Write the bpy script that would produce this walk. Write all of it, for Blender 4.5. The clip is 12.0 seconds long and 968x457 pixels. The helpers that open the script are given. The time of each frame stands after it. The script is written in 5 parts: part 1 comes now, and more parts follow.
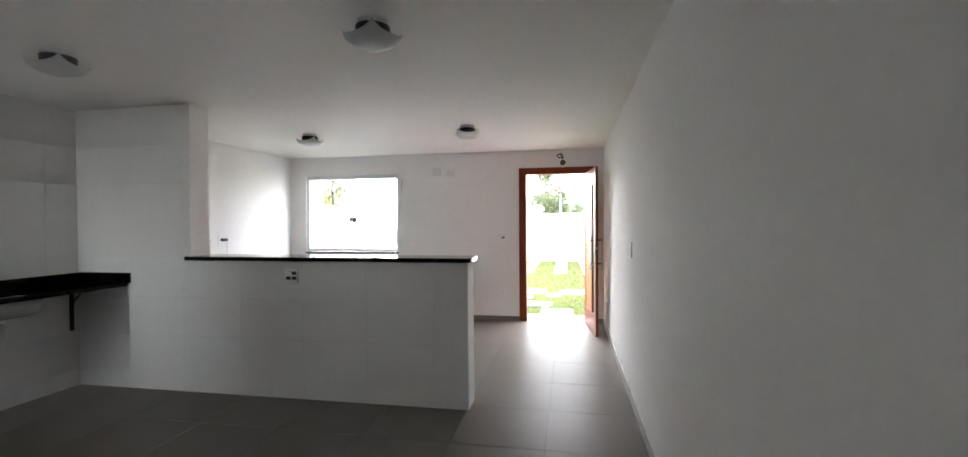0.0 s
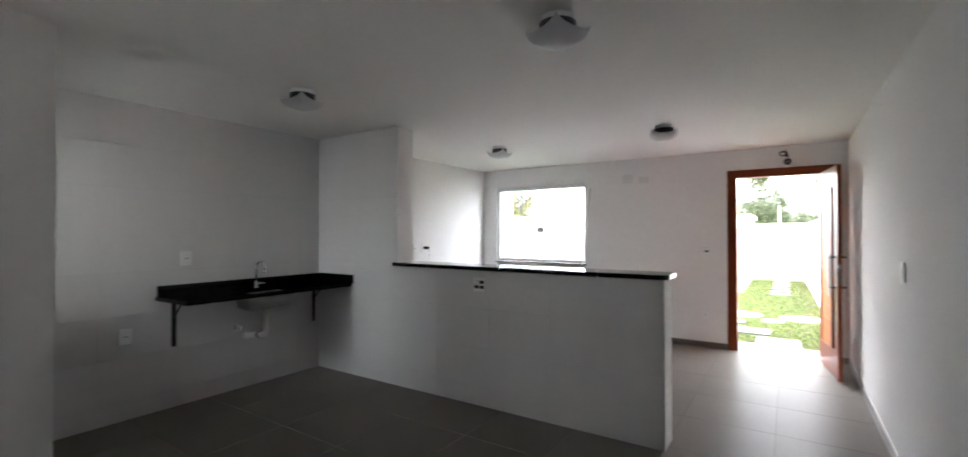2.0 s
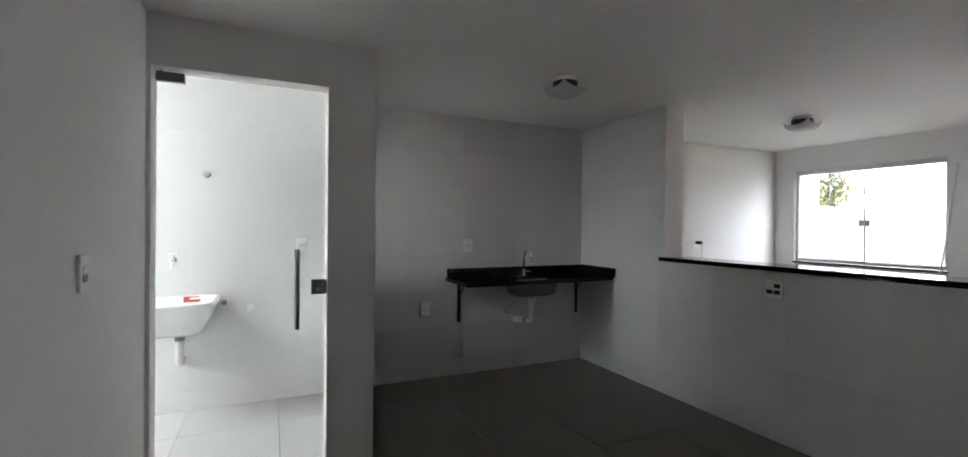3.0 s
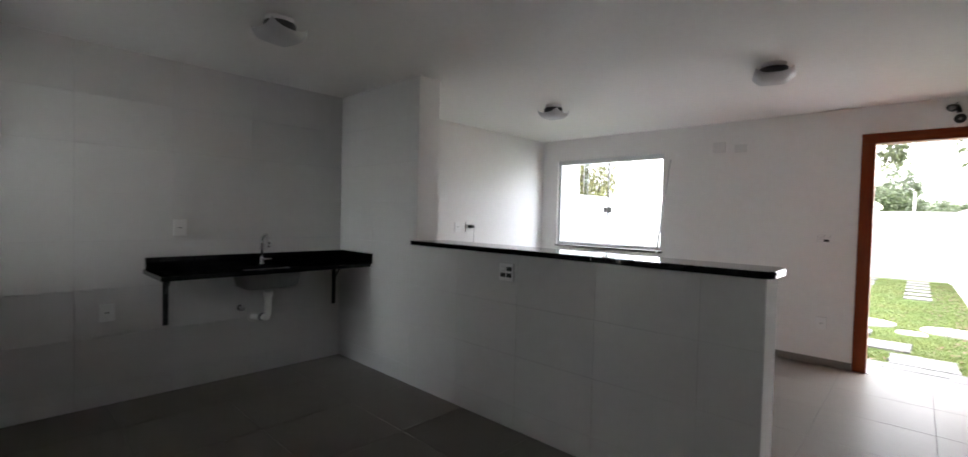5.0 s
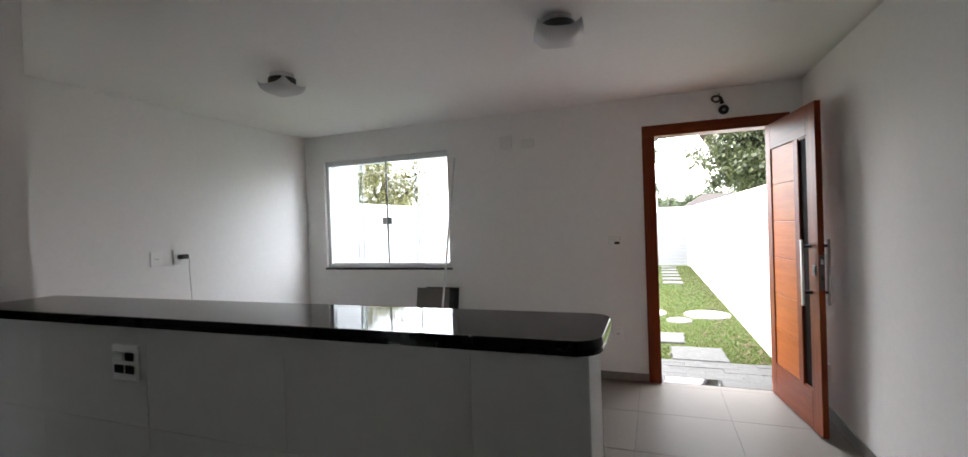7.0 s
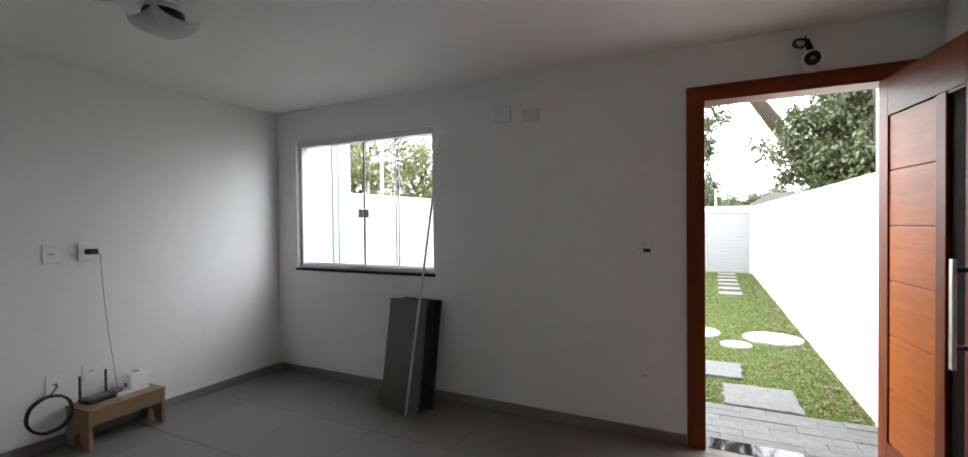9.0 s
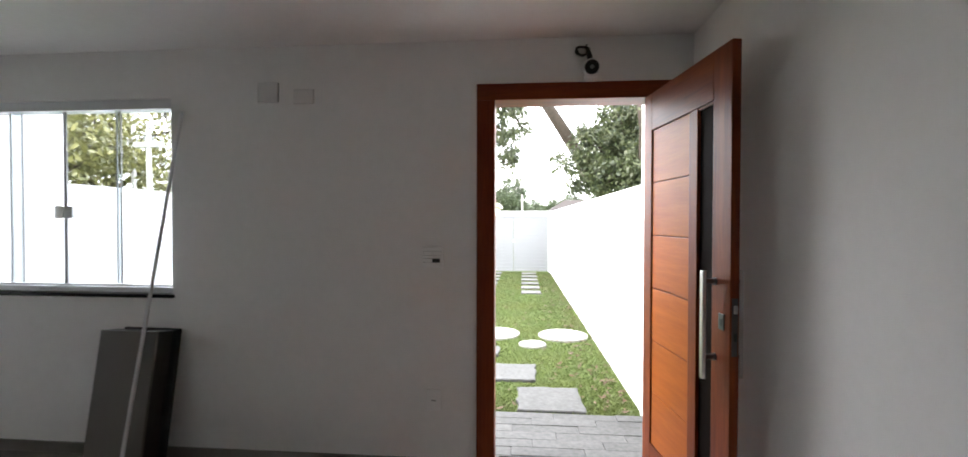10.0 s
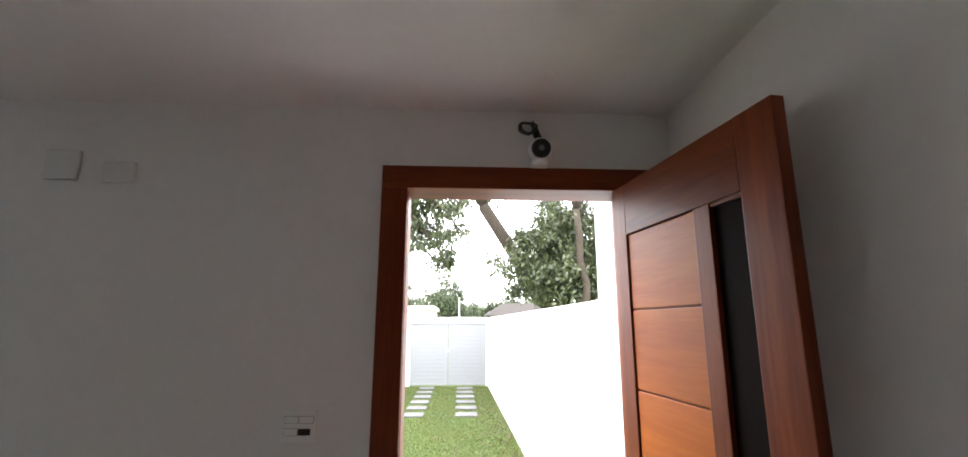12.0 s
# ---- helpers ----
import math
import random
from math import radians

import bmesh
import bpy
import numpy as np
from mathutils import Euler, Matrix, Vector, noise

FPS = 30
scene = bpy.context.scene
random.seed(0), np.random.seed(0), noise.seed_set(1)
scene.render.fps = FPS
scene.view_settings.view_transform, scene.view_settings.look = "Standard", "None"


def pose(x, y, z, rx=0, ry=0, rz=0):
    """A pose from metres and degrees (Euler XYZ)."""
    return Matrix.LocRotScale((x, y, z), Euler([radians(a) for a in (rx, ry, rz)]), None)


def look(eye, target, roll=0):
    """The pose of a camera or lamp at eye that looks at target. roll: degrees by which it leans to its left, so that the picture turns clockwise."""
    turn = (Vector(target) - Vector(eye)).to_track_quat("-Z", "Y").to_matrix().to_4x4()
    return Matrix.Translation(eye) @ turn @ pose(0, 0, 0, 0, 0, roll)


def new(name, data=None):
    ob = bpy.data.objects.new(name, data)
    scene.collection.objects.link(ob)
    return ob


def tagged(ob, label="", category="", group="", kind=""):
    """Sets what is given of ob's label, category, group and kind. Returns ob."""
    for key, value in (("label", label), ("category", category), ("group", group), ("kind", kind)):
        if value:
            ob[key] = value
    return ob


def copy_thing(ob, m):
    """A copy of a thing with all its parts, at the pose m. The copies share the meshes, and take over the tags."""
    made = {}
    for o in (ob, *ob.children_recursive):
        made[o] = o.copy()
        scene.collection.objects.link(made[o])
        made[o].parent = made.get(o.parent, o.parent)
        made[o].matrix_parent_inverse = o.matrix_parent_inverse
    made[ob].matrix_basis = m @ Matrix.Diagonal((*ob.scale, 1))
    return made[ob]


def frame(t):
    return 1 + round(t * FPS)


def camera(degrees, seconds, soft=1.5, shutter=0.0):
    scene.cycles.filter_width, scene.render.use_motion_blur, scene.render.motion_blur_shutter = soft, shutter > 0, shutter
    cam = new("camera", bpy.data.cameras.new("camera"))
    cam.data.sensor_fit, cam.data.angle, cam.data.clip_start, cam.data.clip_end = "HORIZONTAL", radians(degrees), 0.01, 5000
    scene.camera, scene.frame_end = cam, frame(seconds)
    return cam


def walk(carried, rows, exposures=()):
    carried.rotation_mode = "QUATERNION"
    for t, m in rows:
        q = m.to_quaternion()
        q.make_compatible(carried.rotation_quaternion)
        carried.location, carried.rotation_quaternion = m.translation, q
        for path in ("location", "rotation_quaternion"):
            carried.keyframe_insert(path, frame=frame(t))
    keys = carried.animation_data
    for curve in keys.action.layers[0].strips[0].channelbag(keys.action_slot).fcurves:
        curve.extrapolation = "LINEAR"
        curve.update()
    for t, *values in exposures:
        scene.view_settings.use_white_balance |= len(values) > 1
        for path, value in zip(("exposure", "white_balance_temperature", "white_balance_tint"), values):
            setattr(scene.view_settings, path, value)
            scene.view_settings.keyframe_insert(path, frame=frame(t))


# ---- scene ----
cam = camera(92.7, 12.0, shutter=0.18)
PATH = [
    (0, (0.156, -0.054, 1.397), (-0.202, 1.913, 1.37), -0.4),
    (0.5, (0.176, 0.074, 1.436), (-0.231, 2.034, 1.442), -0.5),
    (1, (0.203, 0.147, 1.448), (-0.229, 2.1, 1.472), -0.3),
    (1.5, (0.16, 0.174, 1.4), (-0.39, 2.096, 1.435), -0.5),
    (2, (0.091, 0.157, 1.402), (-1.009, 1.827, 1.422), 0),
    (2.2, (0.045, 0.166, 1.366), (-1.279, 1.665, 1.389), 0),
    (2.5, (-0.056, 0.21, 1.371), (-1.652, 1.416, 1.389), 0),
    (2.7, (-0.081, 0.251, 1.374), (-1.784, 1.3, 1.384), 0.3),
    (3.75, (-0.072, 0.435, 1.355), (-1.99, 1.0, 1.315), 0.1),
    (4.3, (-0.058, 0.607, 1.338), (-1.94, 1.281, 1.282), 0),
    (4.5, (-0.054, 0.729, 1.345), (-1.809, 1.685, 1.27), 0.5),
    (4.7, (-0.054, 0.867, 1.344), (-1.627, 2.099, 1.267), 1.1),
    (5, (-0.12, 1.052, 1.337), (-1.49, 2.508, 1.281), 1.4),
    (5.5, (-0.238, 1.322, 1.36), (-1.317, 3.006, 1.316), 0.3),
    (6, (-0.327, 1.633, 1.385), (-1.249, 3.407, 1.347), -0.8),
    (6.5, (-0.389, 1.98, 1.371), (-1.185, 3.815, 1.346), -1.4),
    (7, (-0.438, 2.312, 1.378), (-1.132, 4.187, 1.36), -2.0),
    (7.5, (-0.449, 2.652, 1.367), (-1.15, 4.523, 1.352), -1.8),
    (7.7, (-0.46, 2.756, 1.357), (-1.157, 4.629, 1.338), -1.9),
    (9.3, (-0.335, 3.558, 1.374), (-1.247, 5.338, 1.342), -0.5),
    (9.5, (-0.31, 3.661, 1.376), (-1.005, 5.536, 1.34), -0.2),
    (10, (-0.267, 3.884, 1.398), (-0.434, 5.877, 1.367), 0.1),
    (10.5, (-0.257, 4.058, 1.438), (-0.261, 6.058, 1.462), 0),
    (11, (-0.248, 4.262, 1.484), (-0.197, 6.241, 1.774), -0.2),
    (11.5, (-0.226, 4.48, 1.506), (-0.15, 6.455, 1.817), -0.4),
    (12, (-0.21, 4.687, 1.548), (-0.114, 6.643, 1.95), 0.1),
]
EXPOSURES = [(0.0, 4.48, 6500, 14), (1.7, 4.45, 6450, 14), (2.5, 3.83, 6400, 14), (4.5, 4.15, 6400, 14), (5.0, 3.87, 6450, 14), (6.0, 3.85, 6500, 13), (7.5, 3.18, 6500, 12), (9.5, 3.05, 6450, 11), (10.2, 3.1, 6450, 11.5), (10.7, 3.02, 6450, 11.5), (12.0, 3.03, 6450, 12)]
walk(cam, [(t, look(eye, target, roll)) for t, eye, target, roll in PATH], EXPOSURES)

# ---- world and sun: a bright overcast day ----
world = bpy.data.worlds.new("overcast_sky")
scene.world = world
world.use_nodes = True
wt = world.node_tree
wt.nodes.clear()
sky = wt.nodes.new("ShaderNodeTexSky")
sky.sky_type = "NISHITA"
sky.sun_disc = False
sky.sun_elevation, sky.sun_rotation = radians(58), radians(267)
sky.air_density, sky.dust_density = 1.0, 4.0
veil = wt.nodes.new("ShaderNodeMixRGB")
veil.inputs[0].default_value = 0.80
veil.inputs[2].default_value = (9.9, 10.0, 10.2, 1)
back = wt.nodes.new("ShaderNodeBackground")
back.inputs[1].default_value = 0.15
wout = wt.nodes.new("ShaderNodeOutputWorld")
wt.links.new(sky.outputs[0], veil.inputs[1])
wt.links.new(veil.outputs[0], back.inputs[0])
wt.links.new(back.outputs[0], wout.inputs[0])

sun = new("sun", bpy.data.lights.new("sun", "SUN"))
sun.data.energy, sun.data.angle, sun.data.color = 0.5, radians(25), (1.0, 0.96, 0.9)
sun.matrix_basis = look((-16, -1, 26), (0, 0, 0))

# ---- materials ----


def material(name, base=(0.8, 0.8, 0.8), rough=0.5, metal=0.0, coat=0.0):
    m = bpy.data.materials.new(name)
    m.use_nodes = True
    b = m.node_tree.nodes["Principled BSDF"]
    b.inputs["Base Color"].default_value = (*base, 1)
    b.inputs["Roughness"].default_value = rough
    b.inputs["Metallic"].default_value = metal
    b.inputs["Coat Weight"].default_value = coat
    return m


def vary(m, base, spread=0.06, scale=3.0, fine=60.0, bump=0.1, rough=None, piece=0.0, stretch=(1, 1, 1), mottled=0.5):
    """Colour variation at two scales, a fine relief, and a tone of its own for each piece."""
    nt = m.node_tree
    n, l = nt.nodes, nt.links
    b = n["Principled BSDF"]
    co = n.new("ShaderNodeTexCoord")
    mp = n.new("ShaderNodeMapping")
    mp.inputs["Scale"].default_value = stretch
    l.new(co.outputs["Object"], mp.inputs[0])
    big, small = n.new("ShaderNodeTexNoise"), n.new("ShaderNodeTexNoise")
    big.inputs["Scale"].default_value, big.inputs["Detail"].default_value = scale, 4
    small.inputs["Scale"].default_value, small.inputs["Detail"].default_value = fine, 6
    info = n.new("ShaderNodeObjectInfo")
    if piece:
        shift = n.new("ShaderNodeVectorMath")
        shift.operation = "ADD"
        far = n.new("ShaderNodeMath")
        far.operation = "MULTIPLY"
        far.inputs[1].default_value = 37.0
        l.new(info.outputs["Random"], far.inputs[0])
        l.new(mp.outputs[0], shift.inputs[0])
        l.new(far.outputs[0], shift.inputs[1])
        src = shift.outputs[0]
    else:
        src = mp.outputs[0]
    l.new(src, big.inputs["Vector"])
    l.new(src, small.inputs["Vector"])
    both = n.new("ShaderNodeMixRGB")
    both.inputs[0].default_value = mottled
    l.new(big.outputs["Fac"], both.inputs[1])
    l.new(small.outputs["Fac"], both.inputs[2])
    ramp = n.new("ShaderNodeValToRGB")
    lo = [max(0.0, c * (1 - spread)) for c in base]
    hi = [min(1.0, c * (1 + spread)) for c in base]
    ramp.color_ramp.elements[0].position, ramp.color_ramp.elements[0].color = 0.3, (*lo, 1)
    ramp.color_ramp.elements[1].position, ramp.color_ramp.elements[1].color = 0.7, (*hi, 1)
    l.new(both.outputs[0], ramp.inputs[0])
    out = ramp.outputs[0]
    if piece:
        hsv = n.new("ShaderNodeHueSaturation")
        rng = n.new("ShaderNodeMapRange")
        rng.inputs["To Min"].default_value, rng.inputs["To Max"].default_value = 1 - piece, 1 + piece
        l.new(info.outputs["Random"], rng.inputs["Value"])
        l.new(rng.outputs[0], hsv.inputs["Value"])
        l.new(out, hsv.inputs["Color"])
        out = hsv.outputs[0]
    l.new(out, b.inputs["Base Color"])
    if bump:
        bp = n.new("ShaderNodeBump")
        bp.inputs["Strength"].default_value, bp.inputs["Distance"].default_value = bump, 0.004
        l.new(small.outputs["Fac"], bp.inputs["Height"])
        l.new(bp.outputs[0], b.inputs["Normal"])
    if rough:
        rr = n.new("ShaderNodeMapRange")
        rr.inputs["From Min"].default_value, rr.inputs["From Max"].default_value = 0.3, 0.7
        rr.inputs["To Min"].default_value, rr.inputs["To Max"].default_value = rough
        l.new(big.outputs["Fac"], rr.inputs["Value"])
        l.new(rr.outputs[0], b.inputs["Roughness"])
    return m


def surface(name, base, rough, metal=0.0, coat=0.0, **kw):
    m = material(name, base, sum(rough) / 2, metal, coat)
    return vary(m, base, rough=rough, **kw)


PAINT = surface("wall_paint", (0.86, 0.85, 0.835), (0.75, 0.85), spread=0.025, scale=1.3, fine=22, bump=0.05)
PAINT.node_tree.nodes["Principled BSDF"].inputs["Specular IOR Level"].default_value = 0.12
CEILING = surface("ceiling_paint", (0.88, 0.865, 0.845), (0.7, 0.8), spread=0.025, scale=1.0, fine=20, bump=0.05)
FLOOR = surface("floor_porcelain", (0.205, 0.19, 0.172), (0.32, 0.40), spread=0.03, scale=1.1, fine=14, bump=0.0, piece=0.03)
FLOOR.node_tree.nodes["Principled BSDF"].inputs["Specular IOR Level"].default_value = 0.03
YARDTILE = surface("pale_yard_tile", (0.52, 0.51, 0.49), (0.35, 0.5), spread=0.04, scale=1.5, fine=20, bump=0.02, piece=0.03)
GROUT = surface("grout", (0.12, 0.115, 0.105), (0.8, 0.95), spread=0.15, scale=4, fine=90, bump=0.3)
WALLGROUT = surface("white_grout", (0.72, 0.71, 0.69), (0.7, 0.9), spread=0.06, scale=4, fine=90, bump=0.2)
WALLTILE = surface("glazed_wall_tile", (0.76, 0.75, 0.735), (0.13, 0.2), spread=0.02, scale=1.5, fine=18, bump=0.012, piece=0.008)
SKIRT = surface("skirting_tile", (0.23, 0.215, 0.195), (0.3, 0.45), spread=0.10, scale=3, fine=40, bump=0.05)
WHITEPLASTIC = surface("white_plastic", (0.87, 0.87, 0.86), (0.3, 0.4), spread=0.015, scale=12, fine=120, bump=0.02)
DULLPLASTIC = surface("dull_white_plastic", (0.75, 0.745, 0.73), (0.45, 0.55), spread=0.03, scale=10, fine=90, bump=0.02)
BLACKPLASTIC = surface("black_plastic", (0.012, 0.012, 0.013), (0.35, 0.5), spread=0.2, scale=12, fine=120, bump=0.05)
GREYPLASTIC = surface("grey_plastic", (0.24, 0.24, 0.24), (0.3, 0.45), spread=0.06, scale=12, fine=120, bump=0.03)
SINKSTEEL = surface("satin_sink_steel", (0.34, 0.335, 0.33), (0.35, 0.48), metal=1.0, spread=0.08, scale=9, fine=140, bump=0.03)
DARKSTEEL = surface("dark_steel", (0.11, 0.107, 0.103), (0.3, 0.42), metal=1.0, spread=0.08, scale=10, fine=120, bump=0.03)
CHROME = surface("chrome", (0.72, 0.72, 0.73), (0.08, 0.16), metal=1.0, spread=0.03, scale=20, fine=200, bump=0.0)
STEEL = surface("brushed_steel", (0.60, 0.59, 0.57), (0.32, 0.42), metal=1.0, spread=0.06, scale=8, fine=160, bump=0.03, stretch=(1, 1, 8))
GATEPAINT = surface("gate_paint", (0.225, 0.23, 0.238), (0.4, 0.5), spread=0.03, scale=3, fine=60, bump=0.03)
ALU = surface("white_aluminium", (0.72, 0.73, 0.74), (0.3, 0.4), spread=0.02, scale=8, fine=120, bump=0.02)
CERAMIC = surface("white_resin", (0.87, 0.87, 0.86), (0.15, 0.25), spread=0.02, scale=5, fine=60, bump=0.01)
PVC = surface("white_pvc", (0.84, 0.83, 0.80), (0.3, 0.42), spread=0.03, scale=14, fine=90, bump=0.02)
BLACKPAINT = surface("black_steel", (0.015, 0.015, 0.015), (0.4, 0.55), spread=0.2, scale=10, fine=120, bump=0.08)
LINER = surface("dark_liner", (0.016, 0.015, 0.014), (0.5, 0.65), spread=0.15, scale=5, fine=70, bump=0.1)
TAUPE = surface("taupe_laminate", (0.13, 0.12, 0.105), (0.35, 0.45), spread=0.06, scale=4, fine=80, bump=0.04, stretch=(6, 6, 1))
YARDWALL = surface("white_render", (0.60, 0.60, 0.60), (0.75, 0.9), spread=0.03, scale=0.9, fine=28, bump=0.35)
STONE = surface("grey_slate", (0.068, 0.069, 0.068), (0.6, 0.8), spread=0.42, scale=5, fine=30, bump=0.5, piece=0.14)
STONE.node_tree.nodes["Principled BSDF"].inputs["Specular IOR Level"].default_value = 0.15
PALESTONE = surface("pale_concrete", (0.25, 0.246, 0.235), (0.75, 0.9), spread=0.12, scale=4, fine=40, bump=0.35, piece=0.06)
TRACKSTONE = surface("track_concrete", (0.105, 0.106, 0.107), (0.75, 0.9), spread=0.2, scale=4, fine=34, bump=0.4, piece=0.12)
TRACKSTONE.node_tree.nodes["Principled BSDF"].inputs["Specular IOR Level"].default_value = 0.15
SOIL = surface("lawn_soil", (0.058, 0.078, 0.02), (0.85, 0.98), spread=0.25, scale=1.4, fine=35, bump=0.7)
BARK = surface("bark", (0.05, 0.04, 0.031), (0.8, 0.95), spread=0.35, scale=6, fine=34, bump=0.9, stretch=(1, 1, 0.35))
ROOFTILE = surface("clay_roof", (0.036, 0.031, 0.028), (0.8, 0.95), spread=0.25, scale=2, fine=12, bump=0.4)
PALEWALL = surface("cream_render", (0.62, 0.56, 0.46), (0.8, 0.9), spread=0.06, scale=0.8, fine=20, bump=0.2)
CONCRETE = surface("pole_concrete", (0.42, 0.41, 0.39), (0.8, 0.9), spread=0.1, scale=2, fine=30, bump=0.3)
HILL = surface("far_wood", (0.07, 0.10, 0.05), (0.9, 1.0), spread=0.4, scale=0.05, fine=0.4, bump=0.0)
PINE = surface("pine_wood", (0.25, 0.165, 0.09), (0.5, 0.65), spread=0.22, scale=5, fine=40, bump=0.12, stretch=(8, 1, 8))
COPPER = surface("brass", (0.45, 0.25, 0.12), (0.25, 0.4), metal=0.9, spread=0.1, scale=30, fine=150, bump=0.05)
REDPRINT = surface("red_label", (0.55, 0.07, 0.05), (0.4, 0.5), spread=0.05, scale=20, fine=120, bump=0.0)
for rough_thing in (GROUT, BARK, ROOFTILE, SOIL, PALESTONE):
    rough_thing.node_tree.nodes["Principled BSDF"].inputs["Specular IOR Level"].default_value = 0.12
DEADLEAF = surface("dead_leaves", (0.055, 0.027, 0.013), (0.7, 0.9), spread=0.45, scale=2.5, fine=30, bump=0.2)


def granite():
    m = material("black_granite", (0.012, 0.012, 0.013), 0.09)
    m.node_tree.nodes["Principled BSDF"].inputs["Specular IOR Level"].default_value = 0.22
    n, l = m.node_tree.nodes, m.node_tree.links
    b = n["Principled BSDF"]
    co = n.new("ShaderNodeTexCoord")
    v = n.new("ShaderNodeTexVoronoi")
    v.inputs["Scale"].default_value = 260
    noi = n.new("ShaderNodeTexNoise")
    noi.inputs["Scale"].default_value, noi.inputs["Detail"].default_value = 90, 5
    ramp = n.new("ShaderNodeValToRGB")
    ramp.color_ramp.elements[0].position, ramp.color_ramp.elements[0].color = 0.55, (0.004, 0.004, 0.0045, 1)
    ramp.color_ramp.elements[1].position, ramp.color_ramp.elements[1].color = 0.85, (0.022, 0.022, 0.023, 1)
    l.new(co.outputs["Object"], v.inputs["Vector"])
    l.new(co.outputs["Object"], noi.inputs["Vector"])
    l.new(noi.outputs["Fac"], ramp.inputs[0])
    l.new(ramp.outputs[0], b.inputs["Base Color"])
    rr = n.new("ShaderNodeMapRange")
    rr.inputs["To Min"].default_value, rr.inputs["To Max"].default_value = 0.03, 0.07
    l.new(v.outputs["Distance"], rr.inputs["Value"])
    l.new(rr.outputs[0], b.inputs["Roughness"])
    return m


def timber(name, lo, hi, axis):
    """Varnished hardwood with the grain along one axis."""
    m = material(name, hi, 0.42, coat=0.05)
    n, l = m.node_tree.nodes, m.node_tree.links
    b = n["Principled BSDF"]
    b.inputs["Coat Roughness"].default_value = 0.18
    b.inputs["Specular IOR Level"].default_value = 0.18
    co, mp = n.new("ShaderNodeTexCoord"), n.new("ShaderNodeMapping")
    info = n.new("ShaderNodeObjectInfo")
    far = n.new("ShaderNodeMath")
    far.operation = "MULTIPLY"
    far.inputs[1].default_value = 23.0
    l.new(info.outputs["Random"], far.inputs[0])
    l.new(far.outputs[0], mp.inputs["Location"])
    mp.inputs["Scale"].default_value = [0.9 if i == axis else 11 for i in range(3)]
    l.new(co.outputs["Object"], mp.inputs[0])
    big, fine = n.new("ShaderNodeTexNoise"), n.new("ShaderNodeTexNoise")
    big.inputs["Scale"].default_value, big.inputs["Detail"].default_value, big.inputs["Distortion"].default_value = 1.1, 5, 0.8
    fine.inputs["Scale"].default_value, fine.inputs["Detail"].default_value = 9.0, 6
    l.new(mp.outputs[0], big.inputs["Vector"])
    l.new(mp.outputs[0], fine.inputs["Vector"])
    mix = n.new("ShaderNodeMixRGB")
    mix.inputs[0].default_value = 0.35
    l.new(big.outputs["Fac"], mix.inputs[1])
    l.new(fine.outputs["Fac"], mix.inputs[2])
    ramp = n.new("ShaderNodeValToRGB")
    ramp.color_ramp.elements[0].position, ramp.color_ramp.elements[0].color = 0.32, (*lo, 1)
    ramp.color_ramp.elements[1].position, ramp.color_ramp.elements[1].color = 0.68, (*hi, 1)
    l.new(mix.outputs[0], ramp.inputs[0])
    hsv, rng = n.new("ShaderNodeHueSaturation"), n.new("ShaderNodeMapRange")
    rng.inputs["To Min"].default_value, rng.inputs["To Max"].default_value = 0.85, 1.15
    l.new(info.outputs["Random"], rng.inputs["Value"])
    l.new(rng.outputs[0], hsv.inputs["Value"])
    l.new(ramp.outputs[0], hsv.inputs["Color"])
    l.new(hsv.outputs[0], b.inputs["Base Color"])
    bp = n.new("ShaderNodeBump")
    bp.inputs["Strength"].default_value, bp.inputs["Distance"].default_value = 0.08, 0.002
    l.new(fine.outputs["Fac"], bp.inputs["Height"])
    l.new(bp.outputs[0], b.inputs["Normal"])
    return m


def glass(name, tint=(0.97, 0.985, 0.98), rough=0.0):
    """A thin pane: clear, with the mirror gloss of glass."""
    m = bpy.data.materials.new(name)
    m.use_nodes = True
    n, l = m.node_tree.nodes, m.node_tree.links
    n.remove(n["Principled BSDF"])
    clear, gloss, mix = n.new("ShaderNodeBsdfTransparent"), n.new("ShaderNodeBsdfGlossy"), n.new("ShaderNodeMixShader")
    clear.inputs[0].default_value = (*tint, 1)
    gloss.inputs["Roughness"].default_value = rough
    lw, pw, sc = n.new("ShaderNodeLayerWeight"), n.new("ShaderNodeMath"), n.new("ShaderNodeMath")
    lw.inputs[0].default_value = 0.5
    pw.operation, pw.inputs[1].default_value = "POWER", 5.0
    sc.operation, sc.inputs[1].default_value, sc.inputs[2].default_value = "MULTIPLY_ADD", 0.9, 0.025
    l.new(lw.outputs["Facing"], pw.inputs[0])
    l.new(pw.outputs[0], sc.inputs[0])
    l.new(sc.outputs[0], mix.inputs[0])
    l.new(clear.outputs[0], mix.inputs[1])
    l.new(gloss.outputs[0], mix.inputs[2])
    l.new(mix.outputs[0], n["Material Output"].inputs["Surface"])
    return m


